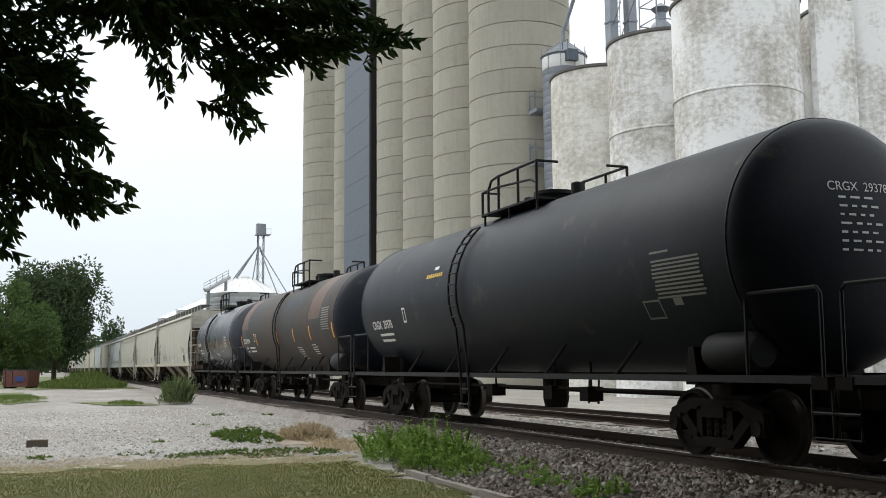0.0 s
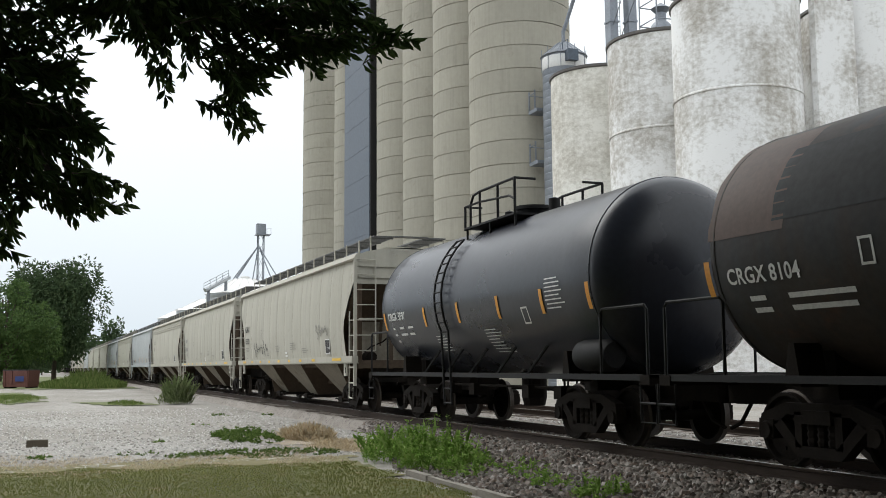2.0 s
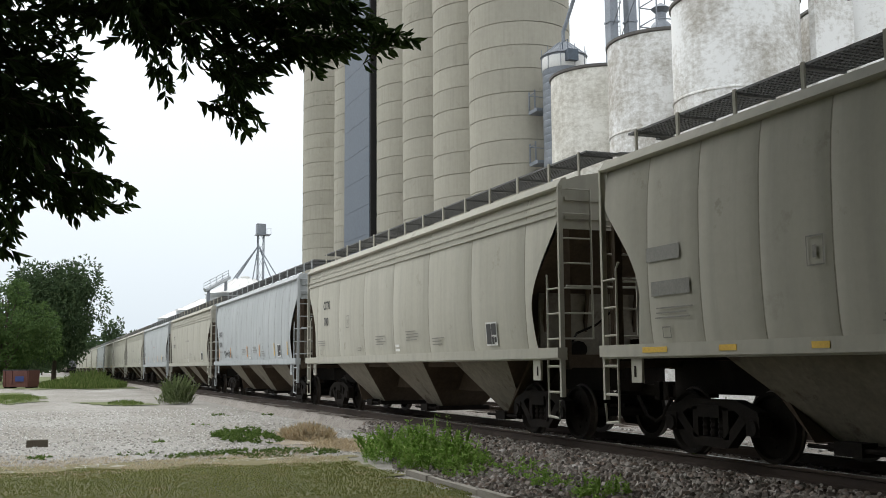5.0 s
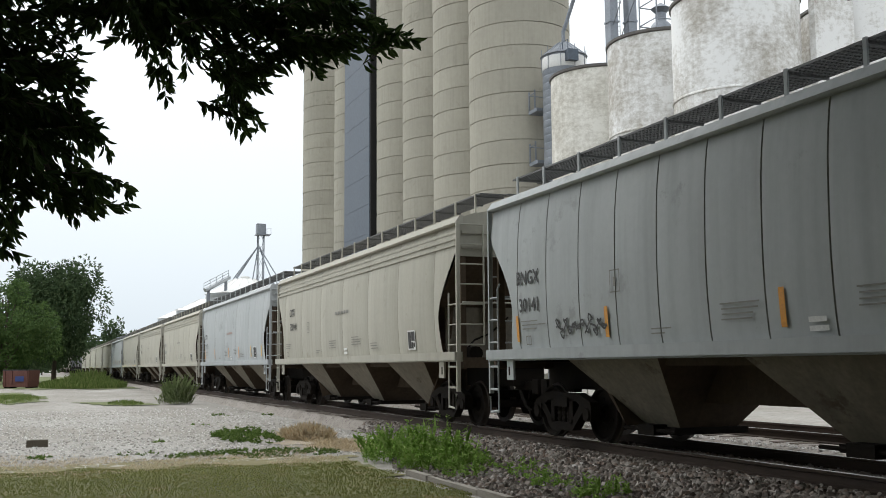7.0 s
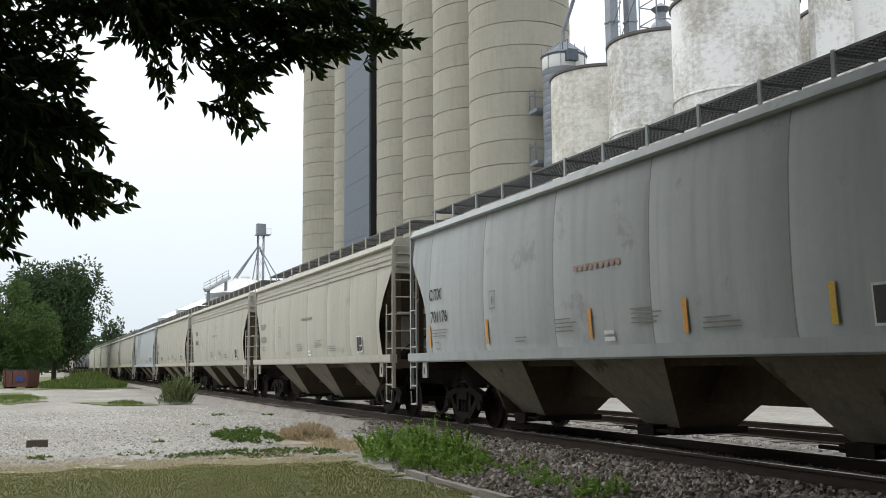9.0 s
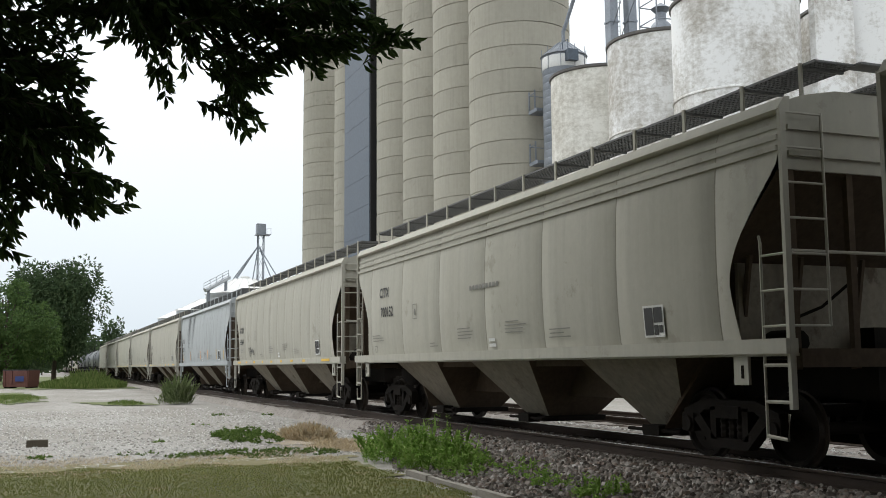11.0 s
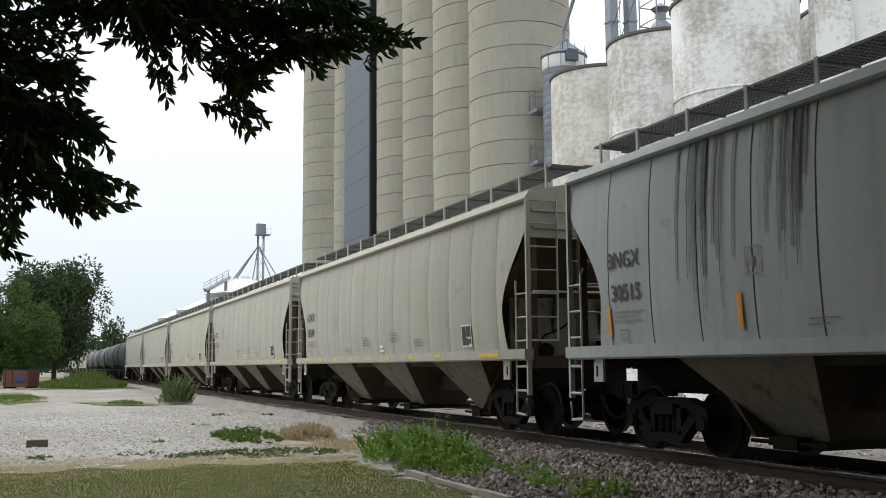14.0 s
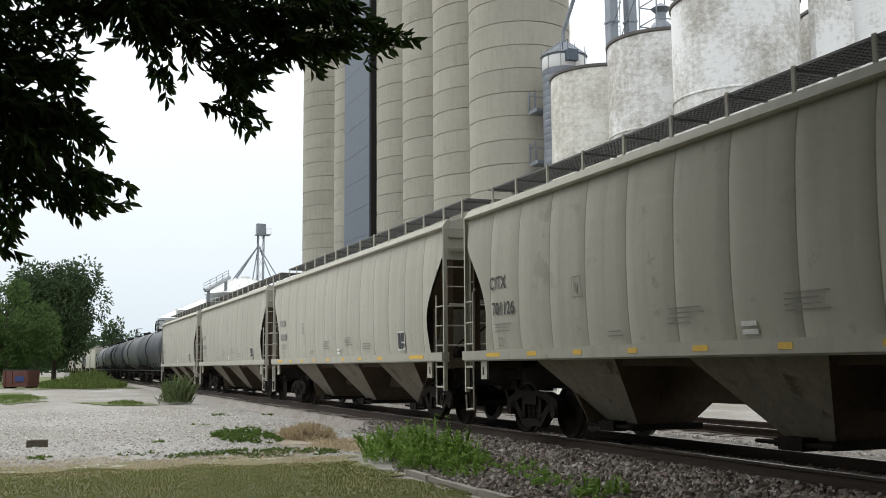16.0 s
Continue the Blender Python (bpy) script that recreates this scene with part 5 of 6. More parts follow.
tube(bm, [(0, 0, 25.0), (0.0, 0.0, 26.0), (1.3, 0.4, 28.6), (4.6, 1.3, 36)], 0.15, 8)
part("filling_spout", bm, GALV_DARK, work_bin, "thin sloping spout", smooth=True)

leg = thing("bucket_elevator", "pair of blue grey elevator legs with a caged ladder", "bucket elevator", "elevator equipment", pose(-56.4, 25.6, G))
for dx in (-0.62, 0.62):
    bm = bmesh.new()
    ax, ay = dx * 0.37, dx * 0.93
    box(bm, ax - 0.33, ax + 0.33, ay - 0.3, ay + 0.3, 0, 40)
    for k in range(14):
        box(bm, ax - 0.38, ax + 0.38, ay - 0.36, ay + 0.36, k * 2.9 + 1, k * 2.9 + 1.12)
    part("leg_casing", bm, GALV_DARK, leg)
bm = bmesh.new()
for dy in (-0.16, 0.16):
    tube(bm, [(-0.3, dy - 0.05, 0), (-0.3, dy - 0.05, 40)], 0.025, 5)
for k in range(120):
    tube(bm, [(-0.3, -0.21, k * 0.33), (-0.3, 0.11, k * 0.33)], 0.016, 4)
part("caged_ladder", bm, GALV, leg)
bm = bmesh.new()
tube(bm, [(0, -0.6, 21.5), (3.5, -2.0, 22.4), (8, -3.2, 24.5)], 0.035, 5)
tube(bm, [(0, -0.6, 24.0), (5.5, -2.6, 25.5), (12, -4.5, 28.5)], 0.03, 5)
part("guy_cable", bm, GALV_DARK, leg)

vent = thing("roof_vent", "small grey vent cowl inside a pipe cage on the silo roof", "vent", "elevator equipment", pose(-46.6, 22.1, 19.05))
bm = bmesh.new()
lathe(bm, [(0.42, -0.3), (0.42, 0.55), (0.60, 0.75), (0.55, 1.0), (0.3, 1.25), (0.3, 1.7), (0.55, 1.95), (0.05, 2.3)], 14)
part("cowl", bm, GALV_DARK, vent, smooth=True)
for ax, ay in ((-0.85, -0.85), (0.85, -0.85), (-0.85, 0.85), (0.85, 0.85)):
    bm = bmesh.new()
    tube(bm, [(ax, ay, -0.3), (ax, ay, 3.6)], 0.04, 5)
    part("cage_post", bm, GALV_DARK, vent)
for z in (1.1, 2.2, 3.3):
    bm = bmesh.new()
    tube(bm, [(-0.85, -0.85, z), (0.85, -0.85, z), (0.85, 0.85, z), (-0.85, 0.85, z), (-0.85, -0.85, z)], 0.035, 5)
    part("cage_rail", bm, GALV_DARK, vent)

# far bins, tower and spouts
big_bin = steel_bin(-150.3, 18.3, 5.6, 12.4, 2.6, "wide corrugated grain bin with a white cone roof", ring=0.9, wall=GALV, roof=WHITE)
steel_bin(-185.0, 18.3, 5.6, 11.8, 2.4, "wide corrugated grain bin behind the first", ring=0.9, wall=GALV, roof=WHITE)
steel_bin(-216.0, 18.3, 5.6, 11.8, 2.4, "wide corrugated grain bin far along the yard", ring=0.9, wall=GALV, roof=WHITE)
tower = thing("elevator_tower", "grey lattice tower with a head house and spouts", "tower", "far elevator", pose(-149.0, 20.3, G))
for dx, dy in ((-0.42, -0.42), (0.42, -0.42), (-0.42, 0.42), (0.42, 0.42)):
    bm = bmesh.new()
    box(bm, dx - 0.06, dx + 0.06, dy - 0.06, dy + 0.06, 0, 22.4)
    part("tower_post", bm, GALV_DARK, tower)
for k in range(11):
    bm = bmesh.new()
    z = k * 2.0
    tube(bm, [(-0.42, -0.42, z), (0.42, -0.42, z + 2), (0.42, 0.42, z), (-0.42, 0.42, z + 2), (-0.42, -0.42, z)], 0.035, 5)
    part("tower_brace", bm, GALV_DARK, tower)
bm = bmesh.new()
box(bm, -0.6, 0.6, -0.65, 0.65, 21.3, 22.8)
part("head_house", bm, GALV_DARK, tower, "boxy grey elevator head", bevel=0.05)
bm = bmesh.new()
box(bm, -0.7, 1.0, -0.8, 1.3, 21.1, 21.22)
tube(bm, [(1.0, 0.7, 21.2), (1.0, 0.7, 22.1), (1.0, 1.3, 22.1), (1.0, 1.3, 21.2)], 0.035, 5)
part("head_platform", bm, GALV_DARK, tower)
for end in ((-9.5, -4.2, 12.7), (-4.0, -3.0, 14.5), (-1.8, -3.3, 14.8), (5.6, 2.0, 10.5), (7.2, 3.4, 10.5), (0.6, -1.4, 13.5)):
    bm = bmesh.new()
    tube(bm, [(-0.2, -0.3, 19.6), end], 0.085, 6)
    part("spout", bm, GALV_DARK, tower, "thin grey grain spout")
conv = thing("conveyor", "short inclined galvanised conveyor gallery beside the bins", "conveyor", "far elevator", pose(-145.82, 13.55, G))
LOW, HIGH = Vector((0.77, -1.84, 12.50)), Vector((-0.77, 1.84, 14.58))
bm = bmesh.new()
tube(bm, [LOW, HIGH], 0.34, 8)
part("conveyor_trough", bm, GALV, conv)
bm = bmesh.new()
for up in (0.55, 0.95):
    tube(bm, [LOW + Vector((0.4, -0.2, up)), HIGH + Vector((0.4, -0.2, up))], 0.04, 5)
for k in range(5):
    q = LOW.lerp(HIGH, k / 4) + Vector((0.4, -0.2, 0))
    tube(bm, [q, q + Vector((0, 0, 0.95))], 0.035, 5)
part("conveyor_rail", bm, GALV_DARK, conv)
for f in (0.15, 0.85):
    q = LOW.lerp(HIGH, f)
    bm = bmesh.new()
    box(bm, q.x - 0.12, q.x + 0.12, q.y - 0.2, q.y + 0.2, 0, q.z)
    part("conveyor_leg", bm, GALV_DARK, conv)

# ---- trees ----
random.seed(11)
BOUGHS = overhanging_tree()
# out-of-view trees, added to block sky light from the near cars
for x, y, h, r in ((2.5, -16.5, 17, 6), (9.5, -14.5, 17, 6), (17.5, -13.0, 17, 6), (26, -11.5, 17, 6.2), (36, -9.5, 17, 6.2), (46, -8.5, 17, 6.2), (-1.0, -23.0, 18, 6.5), (9, -23, 18, 6.5), (-9.5, -15.2, 14, 4.4), (-3.0, -13.6, 9, 2.6), (-14.0, -18.2, 14, 4.3), (11.5, -8.2, 14, 4.2), (20.0, -7.9, 15, 4.3), (29.0, -7.5, 15, 4.3), (13.0, 12.0, 14, 4.5), (24.0, 12.0, 15, 5.0), (20, -21, 18, 6.5)):
    tree(x, y, h, r, "unseen leafy tree added to shade the near train", 7500, 0.7, 0.0)
tree(-134.0, -7.9, 15.6, 5.7, "tall spreading dark green tree beyond the yard", 24000, 0.46, 0.10, clumps=64)
tree(-121.5, -13.0, 11.6, 5.2, "rounded bright green tree beside the dumpster", 16000, 0.36, 0.0, island_mat("lighter tree foliage", [(0.075, 0.135, 0.040), (0.11, 0.18, 0.055), (0.15, 0.22, 0.07)], 0.7, trans=0.2), clumps=36)
tree(-150.0, -14.5, 14.0, 6.0, "dark tree behind the others", 6000, 0.7, 0.05)
for x, y, h, r in ((-315, 9.0, 15.5, 6), (-330, 14, 13, 6), (-290, 8, 8.5, 6), (-325, 1.0, 12, 7), (-300, -9, 9, 7), (-352, 14, 9, 8), (-340, -12, 9, 9), (-360, -26, 11, 10), (-260, -14, 7, 6), (-380, 2, 11, 9)):
    tree(x, y, h, r, "far dark green tree on the horizon", 2600, 1.0, 0.02, clumps=22)
items = []
for k in range(9000):
    x, y = rnd(-470, -440), rnd(-190, 60)
    z = G + rnd(0, 1) * (8 + 4 * noise.noise((y * 0.07, 3.3, 0)) + 2 * noise.noise((y * 0.3, 7.7, 0)))
    items.append(((x, y, z), rvec(), rvec(), rnd(1.2, 2.4), rnd(0.8, 1.5)))
tagged(new("far_woods", leaf_mesh(items, LEAF_FAR, "far_woods")), "dark belt of woods on the horizon", "woods", kind="stuff")

# ---- dumpster and parked van ----
DUMP = mat("faded red brown paint", (0.10, 0.035, 0.03), (0.14, 0.06, 0.045), 0.7, scale=1.5, fine=12, bump=0.1, streak=0.3)
dump = thing("dumpster", "faded dark red steel dumpster with a blue sign", "dumpster", place=pose(-98.5, -11.0, G, 0, 0, 62))
bm = bmesh.new()
prism(bm, [(-1.15, 0.12), (1.15, 0.12), (1.22, 1.45), (1.22, 1.55), (-1.22, 1.55), (-1.22, 1.45)], -0.95, 0.95)
part("container", bm, DUMP, dump, bevel=0.03)
for x in (-1.0, -0.35, 1.05):
    bm = bmesh.new()
    box(bm, x - 0.05, x + 0.05, -1.02, -0.95, 0.12, 1.5)
    part("rib", bm, DUMP, dump)
for s in (-1, 1):
    bm = bmesh.new()
    box(bm, min(0.02 * s, 1.22 * s), max(0.02 * s, 1.22 * s), -0.98, 0.98, 1.56, 1.63)
    part("lid", bm, mat("dark plastic lid", (0.03, 0.03, 0.035), (0.05, 0.05, 0.055), 0.6), dump, "dark plastic lid", bevel=0.02)
bm = bmesh.new()
box(bm, 0.0, 0.8, -1.04, -1.025, 0.6, 1.05)
part("sign", bm, mat("blue sign paint", (0.03, 0.05, 0.16), (0.04, 0.06, 0.2), 0.5), dump, "plain blue sign")
for x in (-1.0, 1.0):
    bm = bmesh.new()
    box(bm, x - 0.1, x + 0.1, -0.9, 0.9, 0.0, 0.13)
    part("skid", bm, IRON, dump)

van = thing("parked_van", "white parked van at the yard's edge", "van", place=pose(-95.6, -15.3, G, 0, 0, 75))
VANPAINT = mat("white vehicle paint", (0.72, 0.73, 0.74), (0.78, 0.79, 0.80), 0.3, scale=1, fine=10, bump=0.02)
bm = bmesh.new()
prism(bm, [(-2.4, 0.35), (2.35, 0.35), (2.4, 0.8), (2.2, 1.05), (1.5, 1.2), (0.8, 1.85), (-2.2, 1.95), (-2.4, 1.7)], -0.92, 0.92)
part("body", bm, VANPAINT, van, bevel=0.06)
bm = bmesh.new()
prism(bm, [(0.85, 1.25), (1.38, 1.25), (0.82, 1.75), (0.2, 1.78), (0.2, 1.25)], -0.93, 0.93)
part("side_window", bm, mat("dark glass", (0.02, 0.022, 0.025), (0.03, 0.03, 0.035), 0.08, bump=0), van, "dark window glass")
for x in (-1.5, 1.5):
    for s in (-1, 1):
        bm = bmesh.new()
        lathe(bm, [(0.05, s * 0.96), (0.2, s * 0.96), (0.33, s * 0.93), (0.34, s * 0.75), (0.05, s * 0.74)], 20, origin=(x, 0, 0.34), axis="Y")
        part("wheel", bm, RAILING, van, "black tyre", smooth=True)

# ---- the train ----
hop = hopper_car("dusty beige covered hopper car", BEIGE, panels=12, groove=0.005, pillow=0.010)
hop_b = hopper_car("dusty beige covered hopper car with yellow reflectors", BEIGE, panels=12, tape=YELLOW, groove=0.005, pillow=0.010)
hop_g = hopper_car("blue grey ribbed covered hopper car", BLUEGREY, panels=13, groove=0.022)
hop_c = hopper_car("dusty beige covered hopper car with corrugated top edge", BEIGE, panels=6, ribs=True, groove=0.006)
hop_s = hopper_car("smooth pale blue grey covered hopper car", BLUEGREY, panels=5, groove=0.004, pillow=0.008)
# where the couplings lie along the train, from the first hopper car back
ENDS = [-58.1, -76.8, -95.3, -113.4, -132.0, -150.5, -168.6, -187.0, -205.5, -223.9, -242.4, -260.8, -279.0, -297.0, -315.5, -333.8]
KIND = [hop_b, hop_b, hop_c, hop_g, hop_c, hop_s, hop_c, hop_c, hop_b, hop_g, hop_b, hop_b, hop_b, hop, hop]
MARKS = {0: ("AOKX", "65529"), 3: ("BNGX", "30141"), 4: ("CITX", "700141"), 5: ("CITX", "701176"), 7: ("CITX", "700152"), 2: ("CITX", "700"), 8: ("AOKX", "65669"), 10: ("AOKX", "65599"), 9: ("BNGX", "30515"), 11: ("CITX", "701126")}
used = set()
CARS = []


def scribble(car, x, z, w, h, loops, material, label):
    """Spray-painted loops with no letters in them."""
    bm = bmesh.new()
    n = loops * 14
    last = None
    for k in range(n + 1):
        f = k / n
        px = x + w * f + 0.10 * math.sin(k * 0.9)
        pz = z + h * (0.5 + 0.42 * math.sin(k * 0.45) * (0.6 + 0.4 * math.sin(k * 0.13)) + 0.1 * math.sin(k * 1.7))
        p = Vector((px, -hop_wrap(pz) - 0.012, pz))
        if last is not None:
            d = (p - last)
            o = Vector((-d.z, 0, d.x)).normalized() * 0.016
            bm.faces.new([bm.verts.new(v) for v in (last - o, p - o, p + o, last + o)])
        last = p
    part("scrawl", bm, material, car, label)


def slanted_tape(car, x, z0, z1, material, wrap, w=0.10):
    bm = bmesh.new()
    n = 6
    for k in range(n):
        za, zb = z0 + (z1 - z0) * k / n, z0 + (z1 - z0) * (k + 1) / n
        bm.faces.new([bm.verts.new(p) for p in ((x, -wrap(za) - 0.010, za), (x + w, -wrap(za) - 0.010, za), (x + w, -wrap(zb) - 0.010, zb), (x, -wrap(zb) - 0.010, zb))])
    part("reflector", bm, material, car, "upright reflective strip")


def frame_bars(x, z, w, h, t=0.022):
    return [(x, z, w, t), (x, z + h - t, w, t), (x, z, t, h), (x + w - t, z, t, h)]


for i, (a, b, proto) in enumerate(zip(ENDS, ENDS[1:], KIND)):
    c = proto if proto not in used else copy_thing(proto, pose(0, 0, 0))
    used.add(proto)
    put(c, (a + b) / 2)
    CARS.append(c)
for i, c in enumerate(CARS):
    pale = KIND[i] in (hop_g, hop_s)
    if i in MARKS:
        mark, num = MARKS[i]
        mx, mz = (-6.45, 2.96) if i in (2, 4, 7) else (-7.2, 2.68)
        stencil(c, mark, 0.33, DARKINK, hop_wrap, mx, mz, "black stencilled reporting mark")
        stencil(c, num, 0.33, DARKINK, hop_wrap, mx + 0.1, mz - 0.48, "black stencilled car number")
    else:
        bars(c, [(-7.2, 2.68, 0.8, 0.2), (-7.1, 2.20, 0.9, 0.2)], GREYINK, hop_wrap, "faded stencilled marks", "faded_mark")
    bars(c, print_block(-7.05, 2.02, 0.9, 3) + print_block(-1.4, 2.0, 0.8, 4) + print_block(-3.0, 1.75, 0.5, 2) + print_block(2.6, 1.85, 0.8, 3) + print_block(0.9, 2.05, 0.9, 4), GREYINK, hop_wrap)
    bars(c, frame_bars(-4.0, 2.33, 0.28, 0.34, 0.018) + frame_bars(-6.9, 1.62, 0.2, 0.16, 0.018) + [(-3.9, 2.42, 0.06, 0.14)], GREYINK, hop_wrap, "outlined inspection panel", "stencil_panel")
    bars(c, [(5.5, 1.64, 0.50, 0.44)], WHITE, hop_wrap, "pale edged data plate", "data_plate")
    bars(c, [(5.53, 1.67, 0.21, 0.38), (5.76, 1.67, 0.10, 0.14), (5.76, 1.84, 0.21, 0.21), (5.88, 1.70, 0.09, 0.10)], DARKINK, lambda z: hop_wrap(z) + 0.004, "black fields of the data plate", "plate_print")
    bars(c, [(0.15, 1.72, 0.28, 0.06), (0.15, 1.62, 0.3, 0.06)], WHITE, hop_wrap, "white tag", "tag")
    if pale:
        for x in (-7.25, -4.2, -0.3, 2.2, 4.9, 7.0):
            slanted_tape(c, x, 1.68, 2.14, ORANGE if x < 4 else YELLOW, hop_wrap)
    if i in (5, 7, 4, 6):
        bars(c, [(-0.7 + 0.16 * k, 2.74, 0.11, 0.09) for k in range(9)], REDINK if i == 5 else GREYINK, hop_wrap, "faint line of print", "slogan")
scribble(CARS[0], -5.35, 1.66, 2.6, 0.62, 6, DARKINK, "black spray-painted scrawl")
scribble(CARS[0], 4.4, 2.1, 1.4, 0.5, 4, GREYINK, "grey spray-painted scrawl")
scribble(CARS[3], -5.75, 1.70, 1.6, 0.36, 6, DARKINK, "black spray-painted scrawl")
scribble(CARS[8], -5.2, 1.70, 1.0, 0.40, 4, DARKINK, "black spray-painted scrawl")
# dark spill down one car, in many thin runs
SPILL = mat("sooty stain", (0.13, 0.135, 0.135), (0.19, 0.195, 0.195), 0.8, spec=0.1, scale=1, fine=10)
SPILL_THIN = mat("faint sooty stain", (0.21, 0.222, 0.225), (0.26, 0.272, 0.275), 0.8, spec=0.1, scale=1, fine=10)
for k in range(34):
    x = random.choice((-4.9, -3.3)) + random.gauss(0, 0.28)
    z1, n = 4.18, random.randint(4, 12)
    w = rnd(0.012, 0.05)
    bars(CARS[9], [(x + rnd(-0.008, 0.008), z1 - 0.2 * (j + 1), w * (1 - 0.06 * j), 0.2) for j in range(n)], SPILL if k % 3 == 0 else SPILL_THIN, hop_wrap, "dark run of spilt liquid", "spill")


def shell_patch(car, radius, zc, x0, x1, a0, a1, material, label, name="paint_patch"):
    """A repainted area on the flank, from angle a0 to a1 above the middle."""
    bm = bmesh.new()
    n = 10
    rows = []
    for k in range(n + 1):
        a = radians(a0 + (a1 - a0) * k / n)
        rows.append([bm.verts.new((x, -(radius + 0.005) * math.cos(a), zc + (radius + 0.005) * math.sin(a))) for x in (x0 + 0.05 * noise.noise((k * 0.7, x0, 1)), x1 + 0.05 * noise.noise((k * 0.7, x1, 4)))])
    for p, q in zip(rows, rows[1:]):
        bm.faces.new((p[0], p[1], q[1], q[0]))
    part(name, bm, material, car, label, smooth=True)


R1, Z1 = 1.66, 2.80
w1 = tank_wrap(R1, Z1)
ahead = put(tank_car("long plain black tank car leading the string", BLACK, 16.6, R1, Z1, 0.0), 0.42)
t1 = put(tank_car("long weathered black tank car with white stencils", BLACK, 16.6, R1, Z1, 0.0), -18.0)
stencil(t1, "CRGX  29378", 0.27, WHITE, w1, -6.9, 2.20, "white stencilled car number")
bars(t1, print_block(-6.6, 2.02, 1.3, 2, 0.06, 0.14) + frame_bars(-4.5, 2.28, 0.2, 0.34, 0.04), WHITE, w1)
bars(t1, [(-2.9 + 0.12 * k, 3.17, 0.09, 0.08) for k in range(8)], YELLOW, w1, "yellow line of print", "slogan")
bars(t1, [(-2.5, 3.33, 0.25, 0.07)], WHITE, w1, "white line of print", "slogan")
bars(t1, [(6.0 + rnd(0, 0.06), 2.66 - 0.055 * k, 1.1, 0.028) for k in range(10)] + [(6.0, 2.78, 0.45, 0.03)], GREYINK, w1, "grey test record table", "test_table")
bars(t1, frame_bars(5.6, 1.90, 0.42, 0.26, 0.025), GREYINK, w1, "outlined inspection panel", "stencil_panel")
bars(t1, [(6.35, 2.06, 0.2, 0.1)], GREYINK, w1, "small pale plate", "plate")
# print on the bulging head
c = bpy.data.curves.new("letters", "FONT")
c.body, c.size = "CRGX  29378", 0.165
tmp = bpy.data.objects.new("letters", c)
scene.collection.objects.link(tmp)
me = bpy.data.meshes.new_from_object(tmp.evaluated_get(bpy.context.evaluated_depsgraph_get()))
bpy.data.objects.remove(tmp)


def head_x(y, z):
    rr = min(math.hypot(y, z - Z1) / R1, 0.999)
    return 8.3 - 0.62 + 0.62 * math.sqrt(1 - rr * rr) + 0.008


for v in me.vertices:
    y, z = -0.52 + v.co.x, 3.40 + v.co.y
    v.co = Vector((head_x(y, z), y, z))
me.materials.clear()
me.materials.append(WHITE)
part("stencil", me, None, t1, "white stencilled number on the tank head")
bm = bmesh.new()
for k in range(7):
    z = 3.30 - 0.11 * k
    y = -0.38
    while y < 0.2:
        ww = rnd(0.05, 0.16)
        bm.faces.new([bm.verts.new((head_x(yy, zz), yy, zz)) for yy, zz in ((y, z), (y + ww, z), (y + ww, z + 0.028), (y, z + 0.028))])
        y += ww + 0.07
part("small_print", bm, WHITE, t1, "rows of white small print")

R2, Z2 = 1.60, 2.70
w2 = tank_wrap(R2, Z2)
t2 = put(tank_car("mottled grey and rust brown tank car with orange strips", BROWNBLACK, 15.6, R2, Z2, 0.6), -35.9)
shell = [c for c in t2.children if c.name.startswith("tank_shell")][0].data
shell.materials.append(BLACK)
for p in shell.polygons:
    if p.center.x > 6.6:
        p.material_index = 1
GREYP = mat("dull grey repaint", (0.038, 0.040, 0.042), (0.052, 0.053, 0.054), 0.58, spec=0.15, scale=0.8, fine=10, bump=0.05, streak=0.25)
shell_patch(t2, R2, Z2, -7.3, -5.9, 4, 62, RUSTPATCH, "rust brown repainted patch")
shell_patch(t2, R2, Z2, -6.1, -4.3, 8, 44, GREYP, "grey repainted square patch")
shell_patch(t2, R2, Z2, 4.2, 5.6, 2, 75, RUSTPATCH, "rust brown repainted band")
shell_patch(t2, R2, Z2, 1.7, 3.4, 20, 60, GREYP, "grey repainted square patch")
shell_patch(t2, R2, Z2, 0.5, 1.2, 22, 34, mat("blue grey repaint", (0.035, 0.042, 0.065), (0.042, 0.05, 0.075), 0.55, spec=0.15), "blue grey patch")
stencil(t2, "CRGX 8104", 0.27, WHITE, w2, -6.98, 2.24, "white stencilled car number")
bars(t2, print_block(-6.7, 2.02, 0.4, 2, 0.06, 0.14) + print_block(-6.0, 2.02, 1.2, 2, 0.06, 0.14) + frame_bars(-4.75, 2.28, 0.2, 0.3, 0.03) + print_block(2.0, 1.9, 0.8, 6, 0.022, 0.07) + print_block(4.0, 1.95, 0.7, 5, 0.022, 0.07), WHITE, w2)
bars(t2, [(5.75 + rnd(0, 0.05), 3.02 - 0.07 * k, 0.85, 0.03) for k in range(10)], GREYINK, w2, "pale test record table", "test_table")
for x in (-7.4, -4.35, -0.6, 1.95, 4.2, 6.95):
    slanted_tape(t2, x, 2.12, 2.56, ORANGE, w2, 0.11)

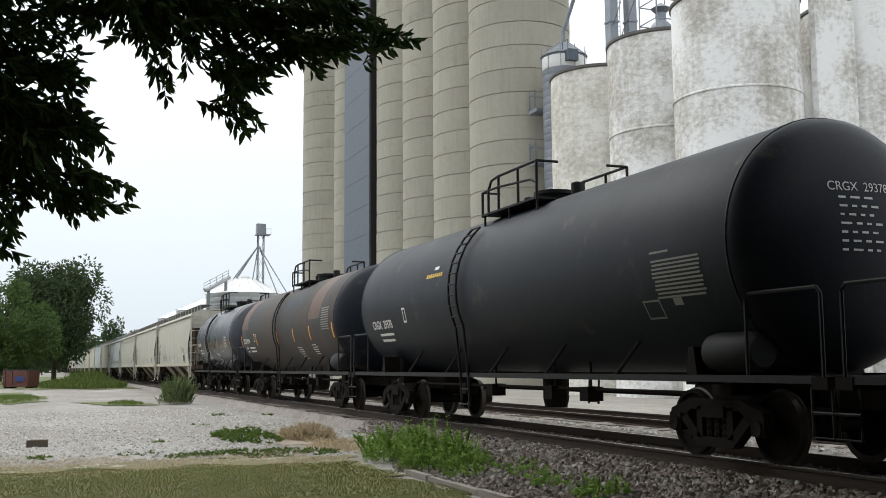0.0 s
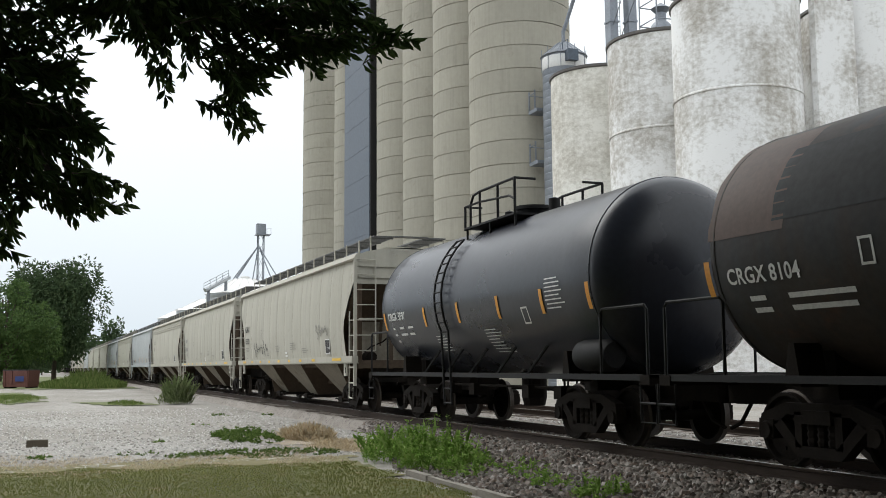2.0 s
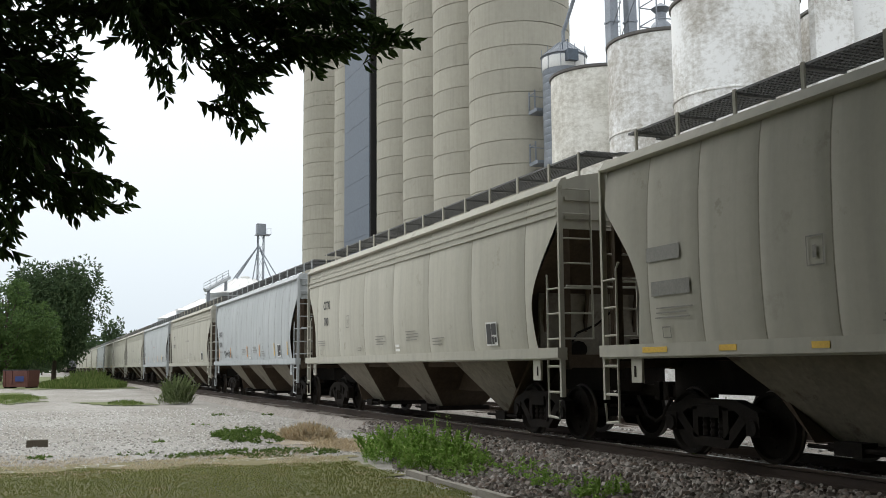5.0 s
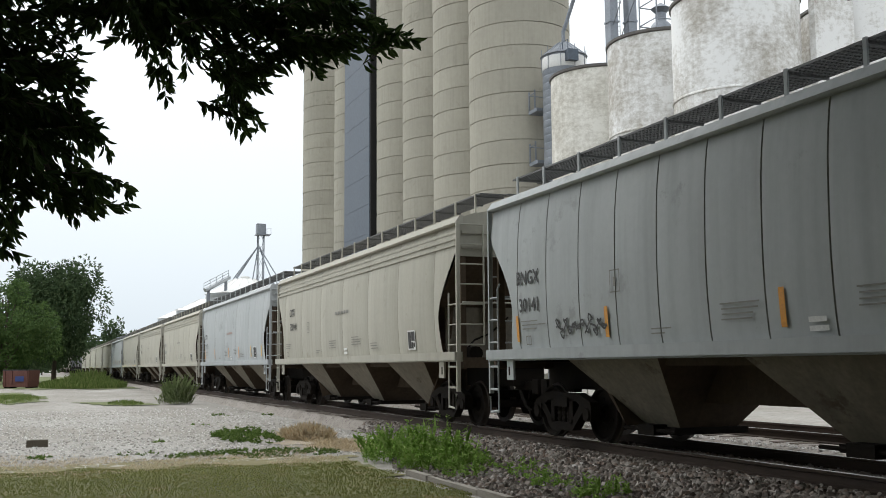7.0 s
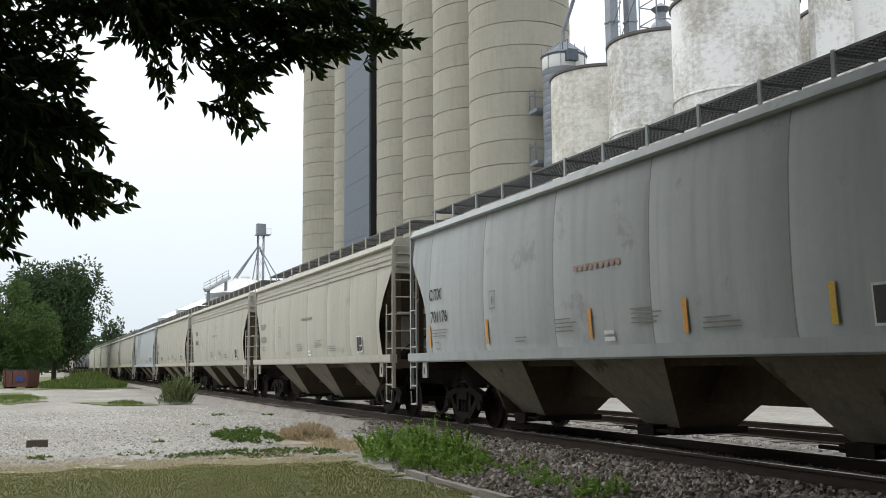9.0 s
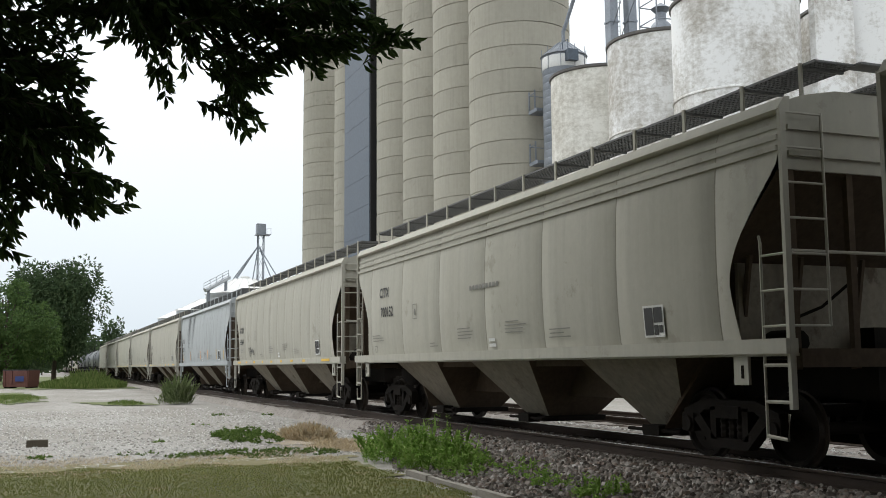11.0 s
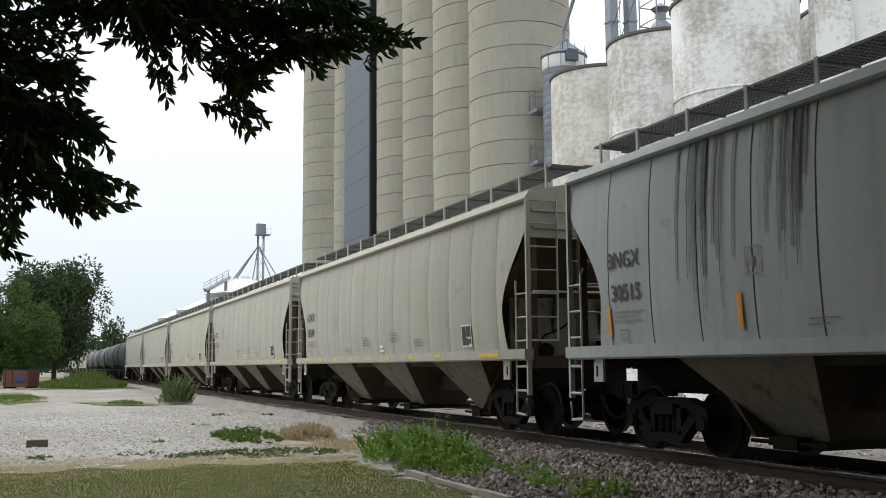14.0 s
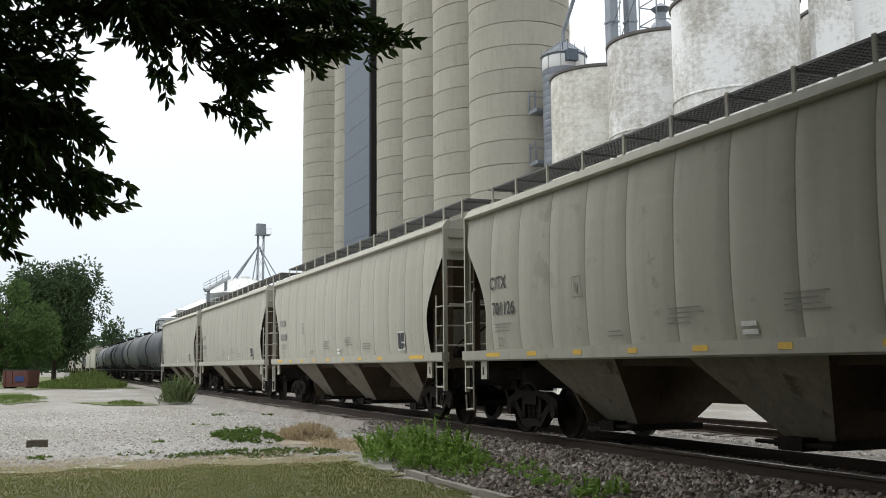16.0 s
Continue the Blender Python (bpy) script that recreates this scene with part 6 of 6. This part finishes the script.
R3, Z3 = 1.60, 2.70
w3 = tank_wrap(R3, Z3)
t3 = put(tank_car("short glossy black tank car with orange strips", BLACK_GLOSS, 11.5, R3, Z3, 0.0), -51.4)
stencil(t3, "CRGX 5597", 0.25, WHITE, w3, -4.73, 2.36, "white stencilled car number")
bars(t3, print_block(-4.55, 2.14, 0.2, 3, 0.05, 0.15) + print_block(-4.1, 2.14, 0.45, 2, 0.05, 0.15) + print_block(-3.5, 2.14, 0.5, 2, 0.05, 0.15) + print_block(-2.0, 1.9, 0.8, 6, 0.016, 0.06) + print_block(0.7, 1.95, 0.8, 8, 0.016, 0.06) + print_block(3.6, 2.7, 0.7, 8, 0.022, 0.07) + frame_bars(2.6, 2.0, 0.25, 0.3, 0.03), WHITE, w3)
for x in (-5.05, -2.31, -0.37, 1.6, 3.4, 5.0):
    slanted_tape(t3, x, 2.14, 2.56, ORANGE, w3, 0.11)

# the tail: more tank cars and a few hoppers
TG = mat("dull grey tank paint", (0.075, 0.082, 0.085), (0.105, 0.112, 0.115), 0.5, scale=0.6, fine=10, bump=0.05, streak=0.3)
TD = mat("dull slate tank paint", (0.032, 0.036, 0.044), (0.05, 0.055, 0.065), 0.5, scale=0.6, fine=10, bump=0.05, streak=0.3)
tail_dark = put(tank_car("dull slate grey tank car", TD, 16.2, 1.6, 2.75, 0.0), -343.0)
tail_pale = put(tank_car("dull grey tank car", TG, 16.2, 1.6, 2.75, 0.0), -361.2)
s = -379.4
for proto in (tail_dark, tail_dark, tail_pale, CARS[1], CARS[1], tail_dark, CARS[1], CARS[1], tail_pale, CARS[1], CARS[1], CARS[1]):
    put(copy_thing(proto, pose(0, 0, 0)), s)
    s -= 18.3


def motions():
    for car, s in TRAIN:
        walk(car, [(0, pose(s, 0, 0)), (8, pose(s + 8 * SPEED, 0, 0)), (16, pose(s + 16 * SPEED, 0, 0))])
    # boughs stir in a light wind
    for k, (bough, pv) in enumerate(BOUGHS):
        amp = (0.35, 0.25, 1.6)[k]
        rows = []
        for t, a in ((0, 0.0), (1.5, -0.5), (3.5, 0.0), (5.2, 0.35), (7.0, 0.2), (9.0, 0.5), (10.8, 0.2), (12.5, 0.5), (14.5, 1.6), (16, 1.5)):
            rows.append((t, Matrix.Translation(pv) @ pose(0, 0, 0, amp * a * 1.6, 0, 0)))
        walk(bough, rows)
    # wheels roll: turn for the way gone, a little under a quarter turn a step
    step = 1 / 30
    rows = [(k * step, math.degrees(SPEED * k * step / 0.457)) for k in range(481)]
    for car, s in TRAIN[:WHEELS_ROLL]:
        for truck_part in [c for c in car.children if c.name.startswith("truck")]:
            for ws in [c for c in truck_part.children if c.name.startswith("wheelset")]:
                x = ws.matrix_basis.translation.x
                walk(ws, [(t, pose(x, 0, 0.457, 0, a % 360, 0)) for t, a in rows])


WHEELS_ROLL = 19
# sleepers last
ties(main, -62, 12, -300)
ties(siding, -62, 12, -300)
motions()
